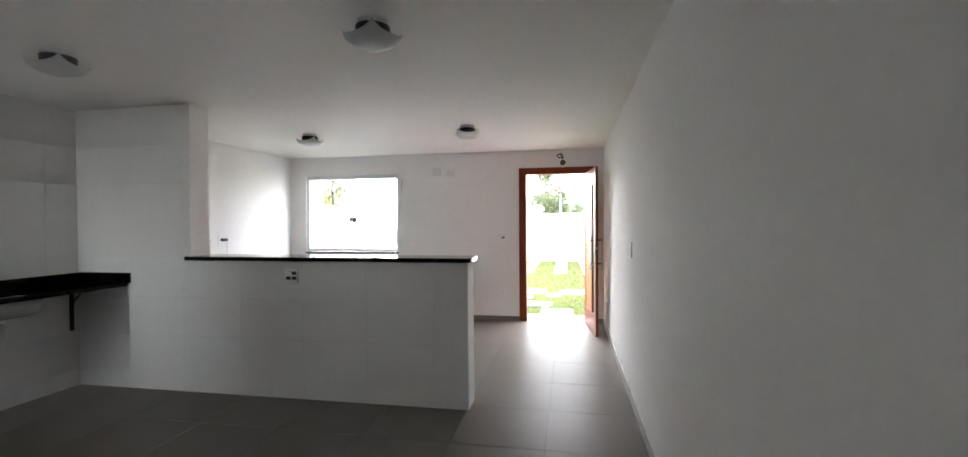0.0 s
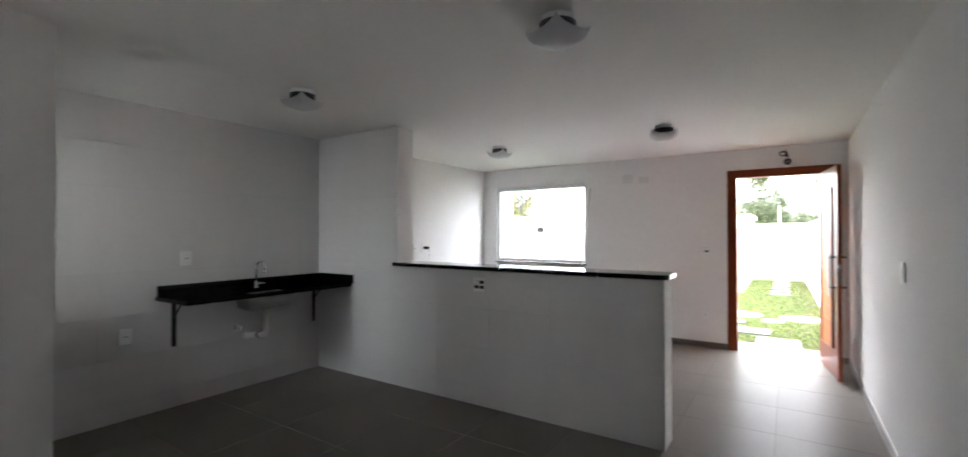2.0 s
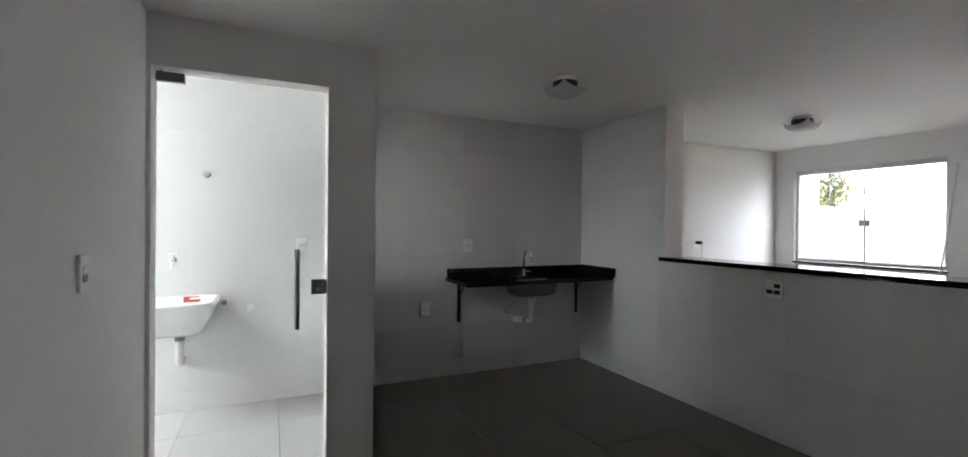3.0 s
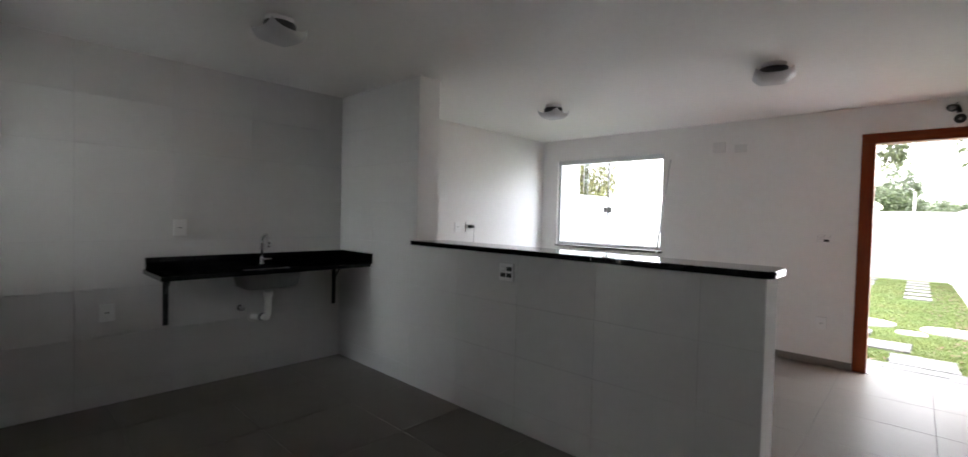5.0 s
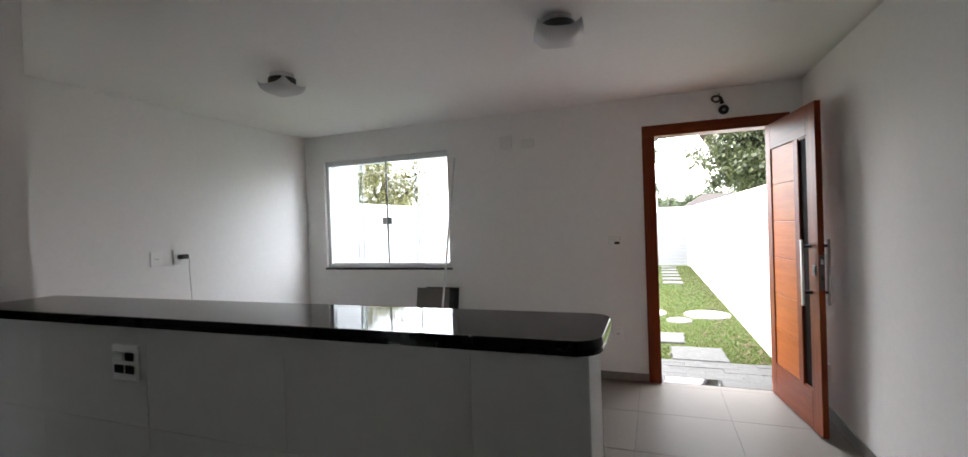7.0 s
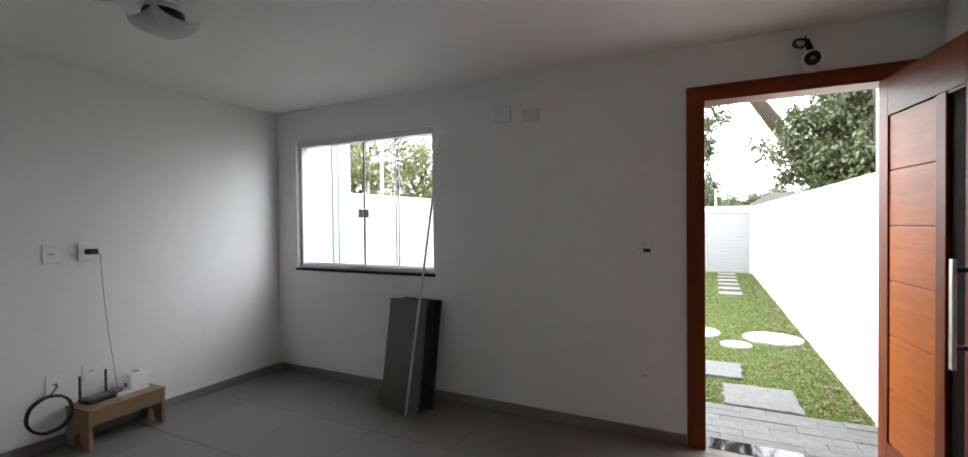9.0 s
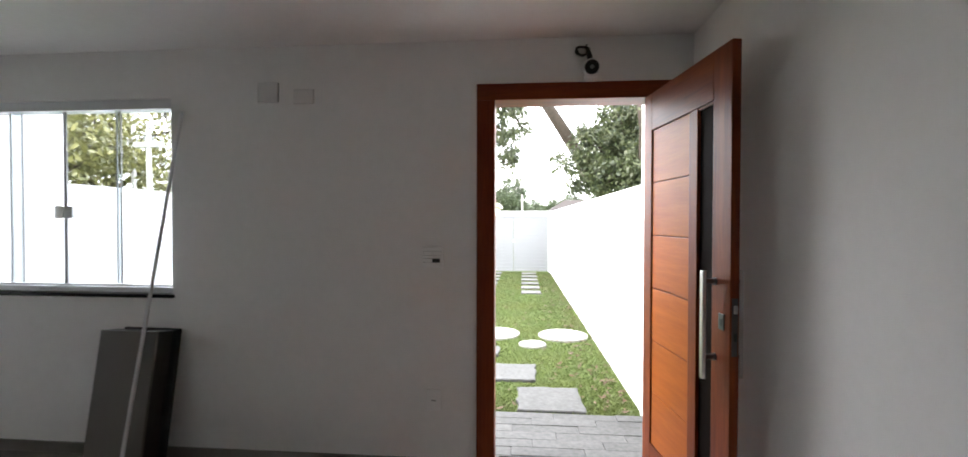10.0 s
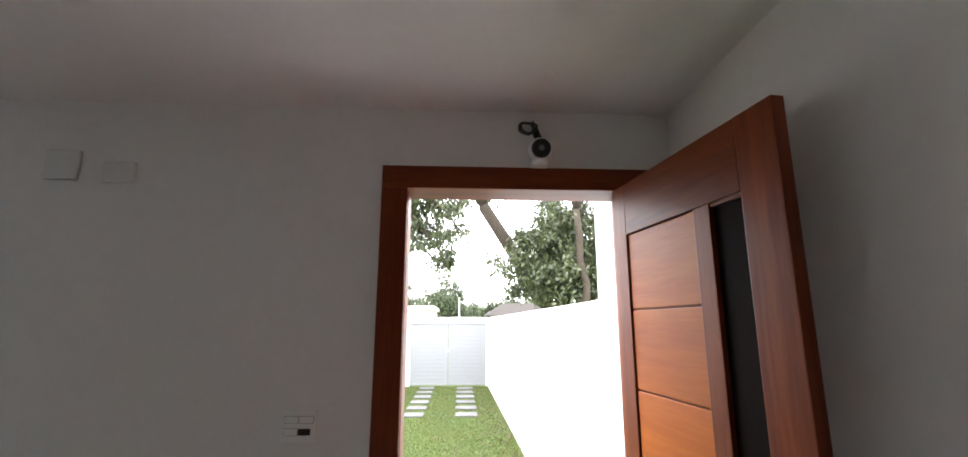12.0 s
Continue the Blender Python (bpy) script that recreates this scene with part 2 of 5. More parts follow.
def foliage(name, lo, hi, shine=0.45, patches=0.0):
    m = material(name, hi, shine)
    n, l = m.node_tree.nodes, m.node_tree.links
    b = n["Principled BSDF"]
    geo, ramp = n.new("ShaderNodeNewGeometry"), n.new("ShaderNodeValToRGB")
    ramp.color_ramp.elements[0].color, ramp.color_ramp.elements[1].color = (*lo, 1), (*hi, 1)
    l.new(geo.outputs["Random Per Island"], ramp.inputs[0])
    tone = ramp.outputs[0]
    if patches:
        co, noi, blot, mul = n.new("ShaderNodeTexCoord"), n.new("ShaderNodeTexNoise"), n.new("ShaderNodeValToRGB"), n.new("ShaderNodeMixRGB")
        noi.inputs["Scale"].default_value, noi.inputs["Detail"].default_value = 1.6, 5
        blot.color_ramp.elements[0].position, blot.color_ramp.elements[0].color = 0.35, (1.25, 1.0, 0.8, 1)
        blot.color_ramp.elements[1].position, blot.color_ramp.elements[1].color = 0.62, (0.8, 1.0, 0.75, 1)
        mul.blend_type, mul.inputs[0].default_value = "MULTIPLY", patches
        l.new(co.outputs["Object"], noi.inputs["Vector"])
        l.new(noi.outputs["Fac"], blot.inputs[0])
        l.new(tone, mul.inputs[1])
        l.new(blot.outputs[0], mul.inputs[2])
        tone = mul.outputs[0]
    l.new(tone, b.inputs["Base Color"])
    tr, mix = n.new("ShaderNodeBsdfTranslucent"), n.new("ShaderNodeMixShader")
    mix.inputs[0].default_value = 0.3
    l.new(tone, tr.inputs[0])
    l.new(b.outputs[0], mix.inputs[1])
    l.new(tr.outputs[0], mix.inputs[2])
    l.new(mix.outputs[0], n["Material Output"].inputs["Surface"])
    return m


GRANITE = granite()
WOOD_Z = timber("varnished_wood_upright", (0.125, 0.020, 0.005), (0.255, 0.053, 0.010), 2)
WOOD_X = timber("varnished_wood_level", (0.125, 0.020, 0.005), (0.255, 0.053, 0.010), 0)
WOOD_PANEL = timber("varnished_panel_wood", (0.42, 0.098, 0.012), (0.56, 0.15, 0.018), 0)
PANE = glass("window_glass", (0.83, 0.855, 0.87))
DOORPANE = glass("tempered_glass", (0.93, 0.97, 0.96))
DARKPANE = surface("smoked_glass", (0.012, 0.008, 0.007), (0.55, 0.7), spread=0.1, scale=6, fine=50, bump=0.02)
DARKPANE.node_tree.nodes["Principled BSDF"].inputs["Specular IOR Level"].default_value = 0.03
LAMPGLASS = surface("opal_glass", (0.56, 0.56, 0.565), (0.32, 0.42), spread=0.02, scale=9, fine=60, bump=0.01)
LEAVES = foliage("mango_leaves", (0.022, 0.034, 0.012), (0.085, 0.10, 0.040))
YELLOWLEAVES = foliage("yellow_green_leaves", (0.08, 0.085, 0.028), (0.24, 0.225, 0.08))
FARLEAVES = foliage("far_leaves", (0.03, 0.045, 0.02), (0.075, 0.098, 0.045))
GRASS = foliage("grass_blades", (0.058, 0.085, 0.018), (0.082, 0.112, 0.026), 0.6, 0.45)

# ---- building helpers ----


def link(name, bm, mat, parent=None, label=""):
    me = bpy.data.meshes.new(name)
    bm.normal_update()
    bm.to_mesh(me)
    bm.free()
    me.materials.append(mat)
    ob = new(name, me)
    if parent is not None:
        ob.parent = parent
    return tagged(ob, label)


def part(name, bm, material_, parent, label=""):
    return link(name, bm, material_, parent, label)


def thing(name, m, label, category, group="", kind=""):
    ob = new(name)
    ob.empty_display_size = 0.05
    ob.matrix_basis = m
    return tagged(ob, label, category, group, kind)


def solid(name, bm, mat, label, category="", group="", kind=""):
    return tagged(link(name, bm, mat), label, category, group, kind)


def box(x0, x1, y0, y1, z0, z1, bevel=0.0, seg=2, bm=None):
    made = bmesh.new()
    bmesh.ops.create_cube(made, size=1)
    for v in made.verts:
        v.co = Vector(((x0 + x1) / 2 + v.co.x * (x1 - x0), (y0 + y1) / 2 + v.co.y * (y1 - y0), (z0 + z1) / 2 + v.co.z * (z1 - z0)))
    if bevel:
        bmesh.ops.bevel(made, geom=made.edges[:], offset=bevel, segments=seg, affect="EDGES", profile=0.6)
    return join(bm, made)


def join(bm, more):
    if bm is None:
        return more
    me = bpy.data.meshes.new("joined")
    more.to_mesh(me)
    more.free()
    bm.from_mesh(me)
    bpy.data.meshes.remove(me)
    return bm


def tube(points, radius, n=10, bm=None, caps=True):
    """A round bar along a line of points; radius may be one number or one for each point."""
    out = bmesh.new() if bm is None else bm
    pts = [Vector(p) for p in points]
    rad = radius if isinstance(radius, (list, tuple)) else [radius] * len(pts)
    side, rings = None, []
    for i, p in enumerate(pts):
        d = (pts[min(i + 1, len(pts) - 1)] - pts[max(i - 1, 0)]).normalized()
        if side is None:
            side = d.orthogonal().normalized()
        side = (side - d * side.dot(d)).normalized()
        up = d.cross(side)
        rings.append([out.verts.new(p + rad[i] * (math.cos(a) * side + math.sin(a) * up)) for a in (2 * math.pi * k / n for k in range(n))])
    for a, b in zip(rings, rings[1:]):
        for k in range(n):
            f = out.faces.new((a[k], a[(k + 1) % n], b[(k + 1) % n], b[k]))
            f.smooth = True
    if caps:
        out.faces.new(rings[0][::-1])
        out.faces.new(rings[-1])
    return out


def lathe(profile, n=24, bm=None, centre=(0, 0, 0)):
    """A turned shape from (radius, z) pairs."""
    out = bmesh.new() if bm is None else bm
    c = Vector(centre)
    rings = []
    for r, z in profile:
        rings.append([out.verts.new(c + Vector((r * math.cos(a), r * math.sin(a), z))) for a in (2 * math.pi * k / n for k in range(n))])
    for a, b in zip(rings, rings[1:]):
        for k in range(n):
            f = out.faces.new((a[k], a[(k + 1) % n], b[(k + 1) % n], b[k]))
            f.smooth = True
    out.faces.new(rings[0][::-1])
    out.faces.new(rings[-1])
    return out


def outline(points, z0, z1, bevel=0.0):
    """An upright prism over an outline in plan."""
    bm = bmesh.new()
    f = bm.faces.new([bm.verts.new((x, y, z0)) for x, y in points])
    up = bmesh.ops.extrude_face_region(bm, geom=[f])
    bmesh.ops.translate(bm, vec=(0, 0, z1 - z0), verts=[v for v in up["geom"] if isinstance(v, bmesh.types.BMVert)])
    bmesh.ops.recalc_face_normals(bm, faces=bm.faces[:])
    if bevel:
        bmesh.ops.bevel(bm, geom=[e for e in bm.edges if len({round(v.co.z, 4) for v in e.verts}) == 1], offset=bevel, segments=3, affect="EDGES")
    return bm


def pierced(u0, u1, z0, z1, d0, d1, holes, place):
    """A wall with real openings: cells of a grid, with the reveals closed. place(u, d, z) gives the point."""
    us = sorted({u0, u1, *[h[0] for h in holes], *[h[1] for h in holes]})
    zs = sorted({z0, z1, *[h[2] for h in holes], *[h[3] for h in holes]})
    us, zs = [u for u in us if u0 <= u <= u1], [z for z in zs if z0 <= z <= z1]
    full = {}
    for i in range(len(us) - 1):
        for j in range(len(zs) - 1):
            cu, cz = (us[i] + us[i + 1]) / 2, (zs[j] + zs[j + 1]) / 2
            full[i, j] = not any(h[0] < cu < h[1] and h[2] < cz < h[3] for h in holes)
    bm = bmesh.new()

    def quad(*p):
        bm.faces.new([bm.verts.new(place(*q)) for q in p])

    for (i, j), on in full.items():
        if not on:
            continue
        a, b, c, d = us[i], us[i + 1], zs[j], zs[j + 1]
        quad((a, d0, c), (b, d0, c), (b, d0, d), (a, d0, d))
        quad((a, d1, c), (a, d1, d), (b, d1, d), (b, d1, c))
        if not full.get((i - 1, j)):
            quad((a, d0, c), (a, d0, d), (a, d1, d), (a, d1, c))
        if not full.get((i + 1, j)):
            quad((b, d0, c), (b, d1, c), (b, d1, d), (b, d0, d))
        if not full.get((i, j - 1)):
            quad((a, d0, c), (a, d1, c), (b, d1, c), (b, d0, c))
        if not full.get((i, j + 1)):
            quad((a, d0, d), (b, d0, d), (b, d1, d), (a, d1, d))
    bmesh.ops.remove_doubles(bm, verts=bm.verts[:], dist=0.0005)
    bmesh.ops.recalc_face_normals(bm, faces=bm.faces[:])
    return bm


def along_x(u, d, z):
    return (u, d, z)


def along_y(u, d, z):
    return (d, u, z)


TILES = {}


def slab_mesh(w, h, depth, edge, mat):
    """A piece with eased edges, its face at z = 0 and its body below; one mesh for all pieces of a size."""
    key = (round(w, 3), round(h, 3), depth, edge, mat.name)
    if key not in TILES:
        a, b = w / 2, h / 2
        pts = [(-a, -b, -depth), (a, -b, -depth), (a, b, -depth), (-a, b, -depth),
               (-a, -b, -edge), (a, -b, -edge), (a, b, -edge), (-a, b, -edge),
               (-a + edge, -b + edge, 0), (a - edge, -b + edge, 0), (a - edge, b - edge, 0), (-a + edge, b - edge, 0)]
        faces = [(8, 9, 10, 11)] + [(k, (k + 1) % 4, 4 + (k + 1) % 4, 4 + k) for k in range(4)] + [(4 + k, 4 + (k + 1) % 4, 8 + (k + 1) % 4, 8 + k) for k in range(4)]
        me = bpy.data.meshes.new("piece")
        me.from_pydata(pts, [], faces)
        me.materials.append(mat)
        TILES[key] = me
    return TILES[key]


def piece(name, w, h, depth, edge, mat, parent, m):
    ob = new(name, slab_mesh(w, h, depth, edge, mat))
    ob.parent = parent
    ob.matrix_basis = m
    return ob


def spans(a, b, start, step):
    """Cuts from a to b at start + k * step."""
    cuts = [a] + [c for c in (start + k * step for k in range(-60, 60)) if a + 0.02 < c < b - 0.02] + [b]
    return list(zip(cuts, cuts[1:]))


# ---- the large structure ----
LEFT, RIGHT, FRONT, TOP = -4.06, 0.635, 6.43, 2.395
OUT = FRONT + 0.16
BAR0, BAR1 = 3.285, 3.485
GX = -2.79
BACK = -0.24
GROUND = -0.15

DOOR_HOLE = (-0.47, 0.505, -0.3, 2.10)
WIN_HOLE = (-3.795, -2.316, 0.958, 2.115)
solid("wall_front", pierced(LEFT - 0.16, RIGHT + 0.16, GROUND, 2.75, FRONT, OUT, [DOOR_HOLE, WIN_HOLE], along_x), PAINT,
      "white painted front wall with doorway and window opening", "wall", kind="structure")
wall_left = solid("wall_left", box(LEFT - 0.16, LEFT - 0.008, -3.6, FRONT, -0.1, 3.0), WALLGROUT,
                  "long white side wall, tiled in the kitchen", "wall", kind="structure")
solid("wall_left_living", box(LEFT - 0.0079, LEFT + 0.02, BAR1, FRONT, 0, TOP), PAINT, "smooth white painted living room wall", "wall", kind="structure")
solid("wall_right", box(RIGHT, RIGHT + 0.16, -3.6, FRONT, -0.1, 2.75), PAINT, "long plain white painted side wall", "wall", kind="structure")
solid("ceiling", box(GX + 0.0005, RIGHT, -3.6, FRONT, TOP, TOP + 0.12), CEILING, "flat white plastered ceiling", "ceiling", kind="structure")
solid("ceiling_kitchen", box(LEFT, GX, 0.86, FRONT, TOP, TOP + 0.12), CEILING, "flat white plastered kitchen ceiling", "ceiling", kind="structure")

# bar wall between kitchen and living room, with the full-height stub
bar = solid("wall_bar", outline([(LEFT, BAR0), (-0.575, BAR0), (-0.575, BAR1), (LEFT, BAR1)], -0.002, 1.098), PAINT,
            "smooth white half-height bar wall under the granite top", "wall", kind="structure")
stub = solid("wall_stub", box(LEFT, -2.925, BAR0, BAR1, 1.098, TOP), PAINT, "white full-height wall stub beside the bar", "wall", kind="structure")

# wall with the glass door, the wall behind the kitchen recess, and the walls behind the walk
solid("wall_service_door", pierced(BACK, 0.86, -0.002, 3.0, GX - 0.13, GX, [(-0.22, 0.60, -1, 2.145)], along_y), PAINT,
      "white painted wall round the glass service door", "wall", kind="structure")
service_side = solid("wall_service_side", pierced(LEFT, GX - 0.13, -0.05, 3.0, 0.73, 0.86, [(-4.0, -2.99, 1.03, 2.13)], along_x), PAINT, "white wall with a window between service yard and kitchen", "wall", kind="structure")
solid("wall_service_back", box(LEFT - 0.16, GX - 0.13, -3.75, -3.6, -0.1, 3.0), PAINT, "white end wall of the service yard", "wall", kind="structure")
solid("wall_service_near", box(GX - 0.13, GX, -3.75, BACK, -0.1, 3.0), PAINT, "white inner wall of the service yard", "wall", kind="structure")
solid("wall_back", box(GX, -0.75, BACK - 0.14, BACK, 0, TOP), PAINT, "white painted rear wall with a light switch", "wall", kind="structure")
# unseen slab, added to cut the skylight over the near end of the yard
solid("roof_service", box(LEFT, GX - 0.1305, -1.55, 0.7295, 2.80, 2.92), CEILING, "unseen white slab added over the service yard to limit its daylight", "roof", kind="structure")
solid("wall_hall", box(-0.89, -0.75, -3.6, BACK - 0.14, 0, TOP), PAINT, "white painted hallway wall", "wall", kind="structure")
solid("wall_hall_end", box(-0.89, RIGHT + 0.16, -3.75, -3.6, 0, TOP), PAINT, "white painted hallway end wall", "wall", kind="structure")

floor = solid("floor", box(LEFT, RIGHT, -3.6, FRONT + 0.02, -0.12, -0.0035), GROUT, "grey grout bed of the tiled floor", "floor", kind="structure")


def skirting(name, x0, x1, y0, y1):
    solid(name, box(x0, x1, y0, y1, 0, 0.067, 0.002, 1), SKIRT, "low grey tile skirting along the wall", "baseboard", kind="structure")


skirting("baseboard_front", LEFT + 0.03, -0.522, FRONT - 0.01, FRONT - 0.0005)
skirting("baseboard_left", LEFT + 0.0205, LEFT + 0.03, BAR1 + 0.01, FRONT - 0.001)
skirting("baseboard_right", RIGHT - 0.01, RIGHT - 0.0005, -3.5, FRONT - 0.011)
skirting("baseboard_bar", LEFT + 0.031, -0.60, BAR1 + 0.0005, BAR1 + 0.01)
skirting("baseboard_corner", 0.548, RIGHT - 0.011, FRONT - 0.01, FRONT - 0.0005)

# ---- front door ----


def door_frame():
    ob = thing("door_frame", pose(0, FRONT, 0), "varnished reddish wooden frame round the open front door", "door frame", kind="structure")
    L0, L1, R0, R1, T0, T1 = -0.52, -0.42, 0.455, 0.545, 2.06, 2.15
    for a, b in ((L0, L1), (R0, R1)):
        part("casing", box(a, b, -0.018, -0.0005, 0, T0 + 0.0, 0.004), WOOD_Z, ob)
    part("casing", box(L0, R1, -0.019, -0.0005, T0, T1, 0.004), WOOD_X, ob)
    part("jamb", box(-0.469, -0.432, 0, 0.155, 0, 2.099), WOOD_Z, ob)
    part("jamb", box(R0 - 0.008, 0.504, 0, 0.155, 0, 2.099), WOOD_Z, ob)
    part("head_jamb", box(-0.432, R0 - 0.008, 0, 0.155, T0 + 0.002, 2.099), WOOD_X, ob)
    part("stop", box(-0.4315, -0.423, 0.045, 0.15, 0, T0 + 0.0015, 0.002), WOOD_Z, ob)
    part("stop", box(R0 - 0.026, R0 - 0.0085, 0.045, 0.15, 0, T0 + 0.0015, 0.002), WOOD_Z, ob)
    return ob


def front_door():
    """Leaf in its own axes: x from the hinge to the free edge, y through its thickness (face seen from the room at y = 0)."""
    free, hinge = Vector((0.5105, 5.611, 0)), Vector((0.408, 6.405, 0))
    d = (free - hinge).normalized()
    turn = math.degrees(math.atan2(d.y, d.x))
    ob = thing("door_1", pose(hinge.x, hinge.y, 0.012, 0, 0, turn), "varnished reddish-brown wooden front door, standing wide open", "door")
    W, H, D = (free - hinge).length, 2.04, 0.034
    ys, ye = -D, 0.0
    rows = [0.246 + 0.2675 * k for k in range(7)]
    a, b, c, e = 0.094, 0.488, 0.556, 0.676
    part("hinge_stile", box(0, a, ys, ye, 0, H, 0.003), WOOD_Z, ob)
    part("lock_stile", box(e, W, ys, ye, 0, H, 0.003), WOOD_Z, ob)
    part("inner_stile", box(b, c, ys, ye, rows[0], rows[-1], 0.003), WOOD_Z, ob)
    part("bottom_rail", box(a, e, ys, ye, 0, rows[0], 0.003), WOOD_X, ob)
    part("top_rail", box(a, e, ys, ye, rows[-1], H, 0.003), WOOD_X, ob)
    for z0, z1 in zip(rows, rows[1:]):
        part("panel", box(a + 0.001, b - 0.001, ys + 0.007, ye - 0.007, z0 + 0.002, z1 - 0.002, 0.004), WOOD_PANEL, ob)
    part("panel_backing", box(a + 0.001, b - 0.001, ys + 0.015, ye - 0.015, rows[0] + 0.001, rows[-1] - 0.001), WOOD_Z, ob)
    part("slot_glass", box(c + 0.0005, e - 0.0005, -D / 2 - 0.003, -D / 2 + 0.003, rows[0] + 0.001, rows[-1] - 0.001), DARKPANE, ob, "smoked glass slit")
    for z0, z1 in ((rows[-1] - 0.012, rows[-1] - 0.0005), (rows[0] + 0.0005, rows[0] + 0.012)):
        part("glass_bead", box(c + 0.0006, e - 0.0006, ys + 0.004, -D / 2 - 0.0035, z0, z1, 0.002), WOOD_X, ob)
    u = e + 0.026
    for sgn, y0, off in ((-1, ys, 0.048), (1, ye, 0.064)):
        grip = part("pull_handle", box(u - 0.011, u + 0.011, y0 + sgn * off - 0.007, y0 + sgn * off + 0.007, 0.79, 1.20, 0.002), STEEL, ob, "square brushed steel pull handle")
        for z in (0.872, 1.16):
            part("standoff", tube([(u, y0, z), (u, y0 + sgn * (off - 0.006), z)], 0.010, 14), DARKSTEEL, grip)
            part("rosette", tube([(u, y0, z), (u, y0 + sgn * 0.006, z)], 0.014, 16), DARKSTEEL, grip)
        lock = part("lock_cylinder", box(e + 0.054, e + 0.090, y0 - 0.004, y0 + 0.004, 0.985, 1.045, 0.002), DARKSTEEL, ob, "dark steel lock escutcheon")
        part("keyway", box(e + 0.064, e + 0.080, y0 + sgn * 0.0042 - 0.001, y0 + sgn * 0.0042 + 0.001, 1.0, 1.028, 0.0006), BLACKPLASTIC, lock)
    plate = part("lock_plate", box(W - 0.0005, W + 0.002, -D / 2 - 0.011, -D / 2 + 0.011, 0.90, 1.11, 0.0008), DARKSTEEL, ob, "steel mortise lock plate")
    part("latch", box(W + 0.002, W + 0.011, -D / 2 - 0.006, -D / 2 + 0.006, 1.055, 1.085, 0.002), STEEL, plate)
    part("dead_bolt", box(W + 0.002, W + 0.006, -D / 2 - 0.006, -D / 2 + 0.006, 0.955, 0.985, 0.001), BLACKPLASTIC, plate)
    for z in (0.18, 1.0, 1.82):
        part("hinge", tube([(-0.004, ye + 0.004, z), (-0.004, ye + 0.004, z + 0.09)], 0.006, 10), STEEL, ob)
    return ob


door_frame()
front_door()
solid("threshold", box(-0.405, 0.44, FRONT + 0.021, OUT + 0.02, -0.1, 0.002, 0.003), GRANITE, "polished black granite door threshold", "threshold", kind="structure")

# ---- front window ----


def window():
    x0, x1, z0, z1 = WIN_HOLE
    ob = thing("window_1", pose(0, FRONT, 0), "sliding glass window in a white aluminium frame, closed", "window", kind="structure")
    part("window_frame", box(x0 + 0.001, x0 + 0.040, 0.03, 0.11, z0 + 0.045, z1 - 0.055), ALU, ob)
    part("window_frame", box(x0 + 0.001, x1 - 0.001, 0.02, 0.115, z1 - 0.055, z1 - 0.001, 0.003), ALU, ob)
    part("window_frame", box(x1 - 0.025, x1 - 0.001, 0.03, 0.11, z0 + 0.045, z1 - 0.055), ALU, ob)
    part("window_frame", box(x0 + 0.001, x1 - 0.001, 0.02, 0.115, z0 + 0.012, z0 + 0.045, 0.003), ALU, ob)
    part("track", box(x0 + 0.002, x1 - 0.002, 0.048, 0.056, z0 + 0.045, z0 + 0.056), ALU, ob)
    mid = -3.045
    panes = ((x0 + 0.041, -3.36, 0.078), (-3.41, mid - 0.003, 0.052), (mid + 0.003, -2.68, 0.052), (-2.73, x1 - 0.026, 0.078))
    for a, b, y in panes:
        p = part("pane", box(a, b, y - 0.004, y + 0.004, z0 + 0.056, z1 - 0.056), PANE, ob)
        p.visible_shadow = False
    for a, b, y in ((-3.364, -3.358, 0.078), (-3.414, -3.408, 0.052), (-2.684, -2.678, 0.052), (-2.734, -2.728, 0.078), (mid - 0.009, mid - 0.0005, 0.052), (mid + 0.0005, mid + 0.009, 0.052)):
        part("glass_edge", box(a, b, y - 0.0045, y + 0.0045, z0 + 0.056, z1 - 0.056), GREYPLASTIC, ob)
    latch = part("latch", box(mid - 0.054, mid - 0.002, 0.030, 0.066, 1.412, 1.486, 0.005), STEEL, ob, "square metal glass latch")
    part("keeper", box(mid + 0.002, mid + 0.058, 0.034, 0.062, 1.414, 1.484, 0.004), ALU, latch)
    return ob


window()


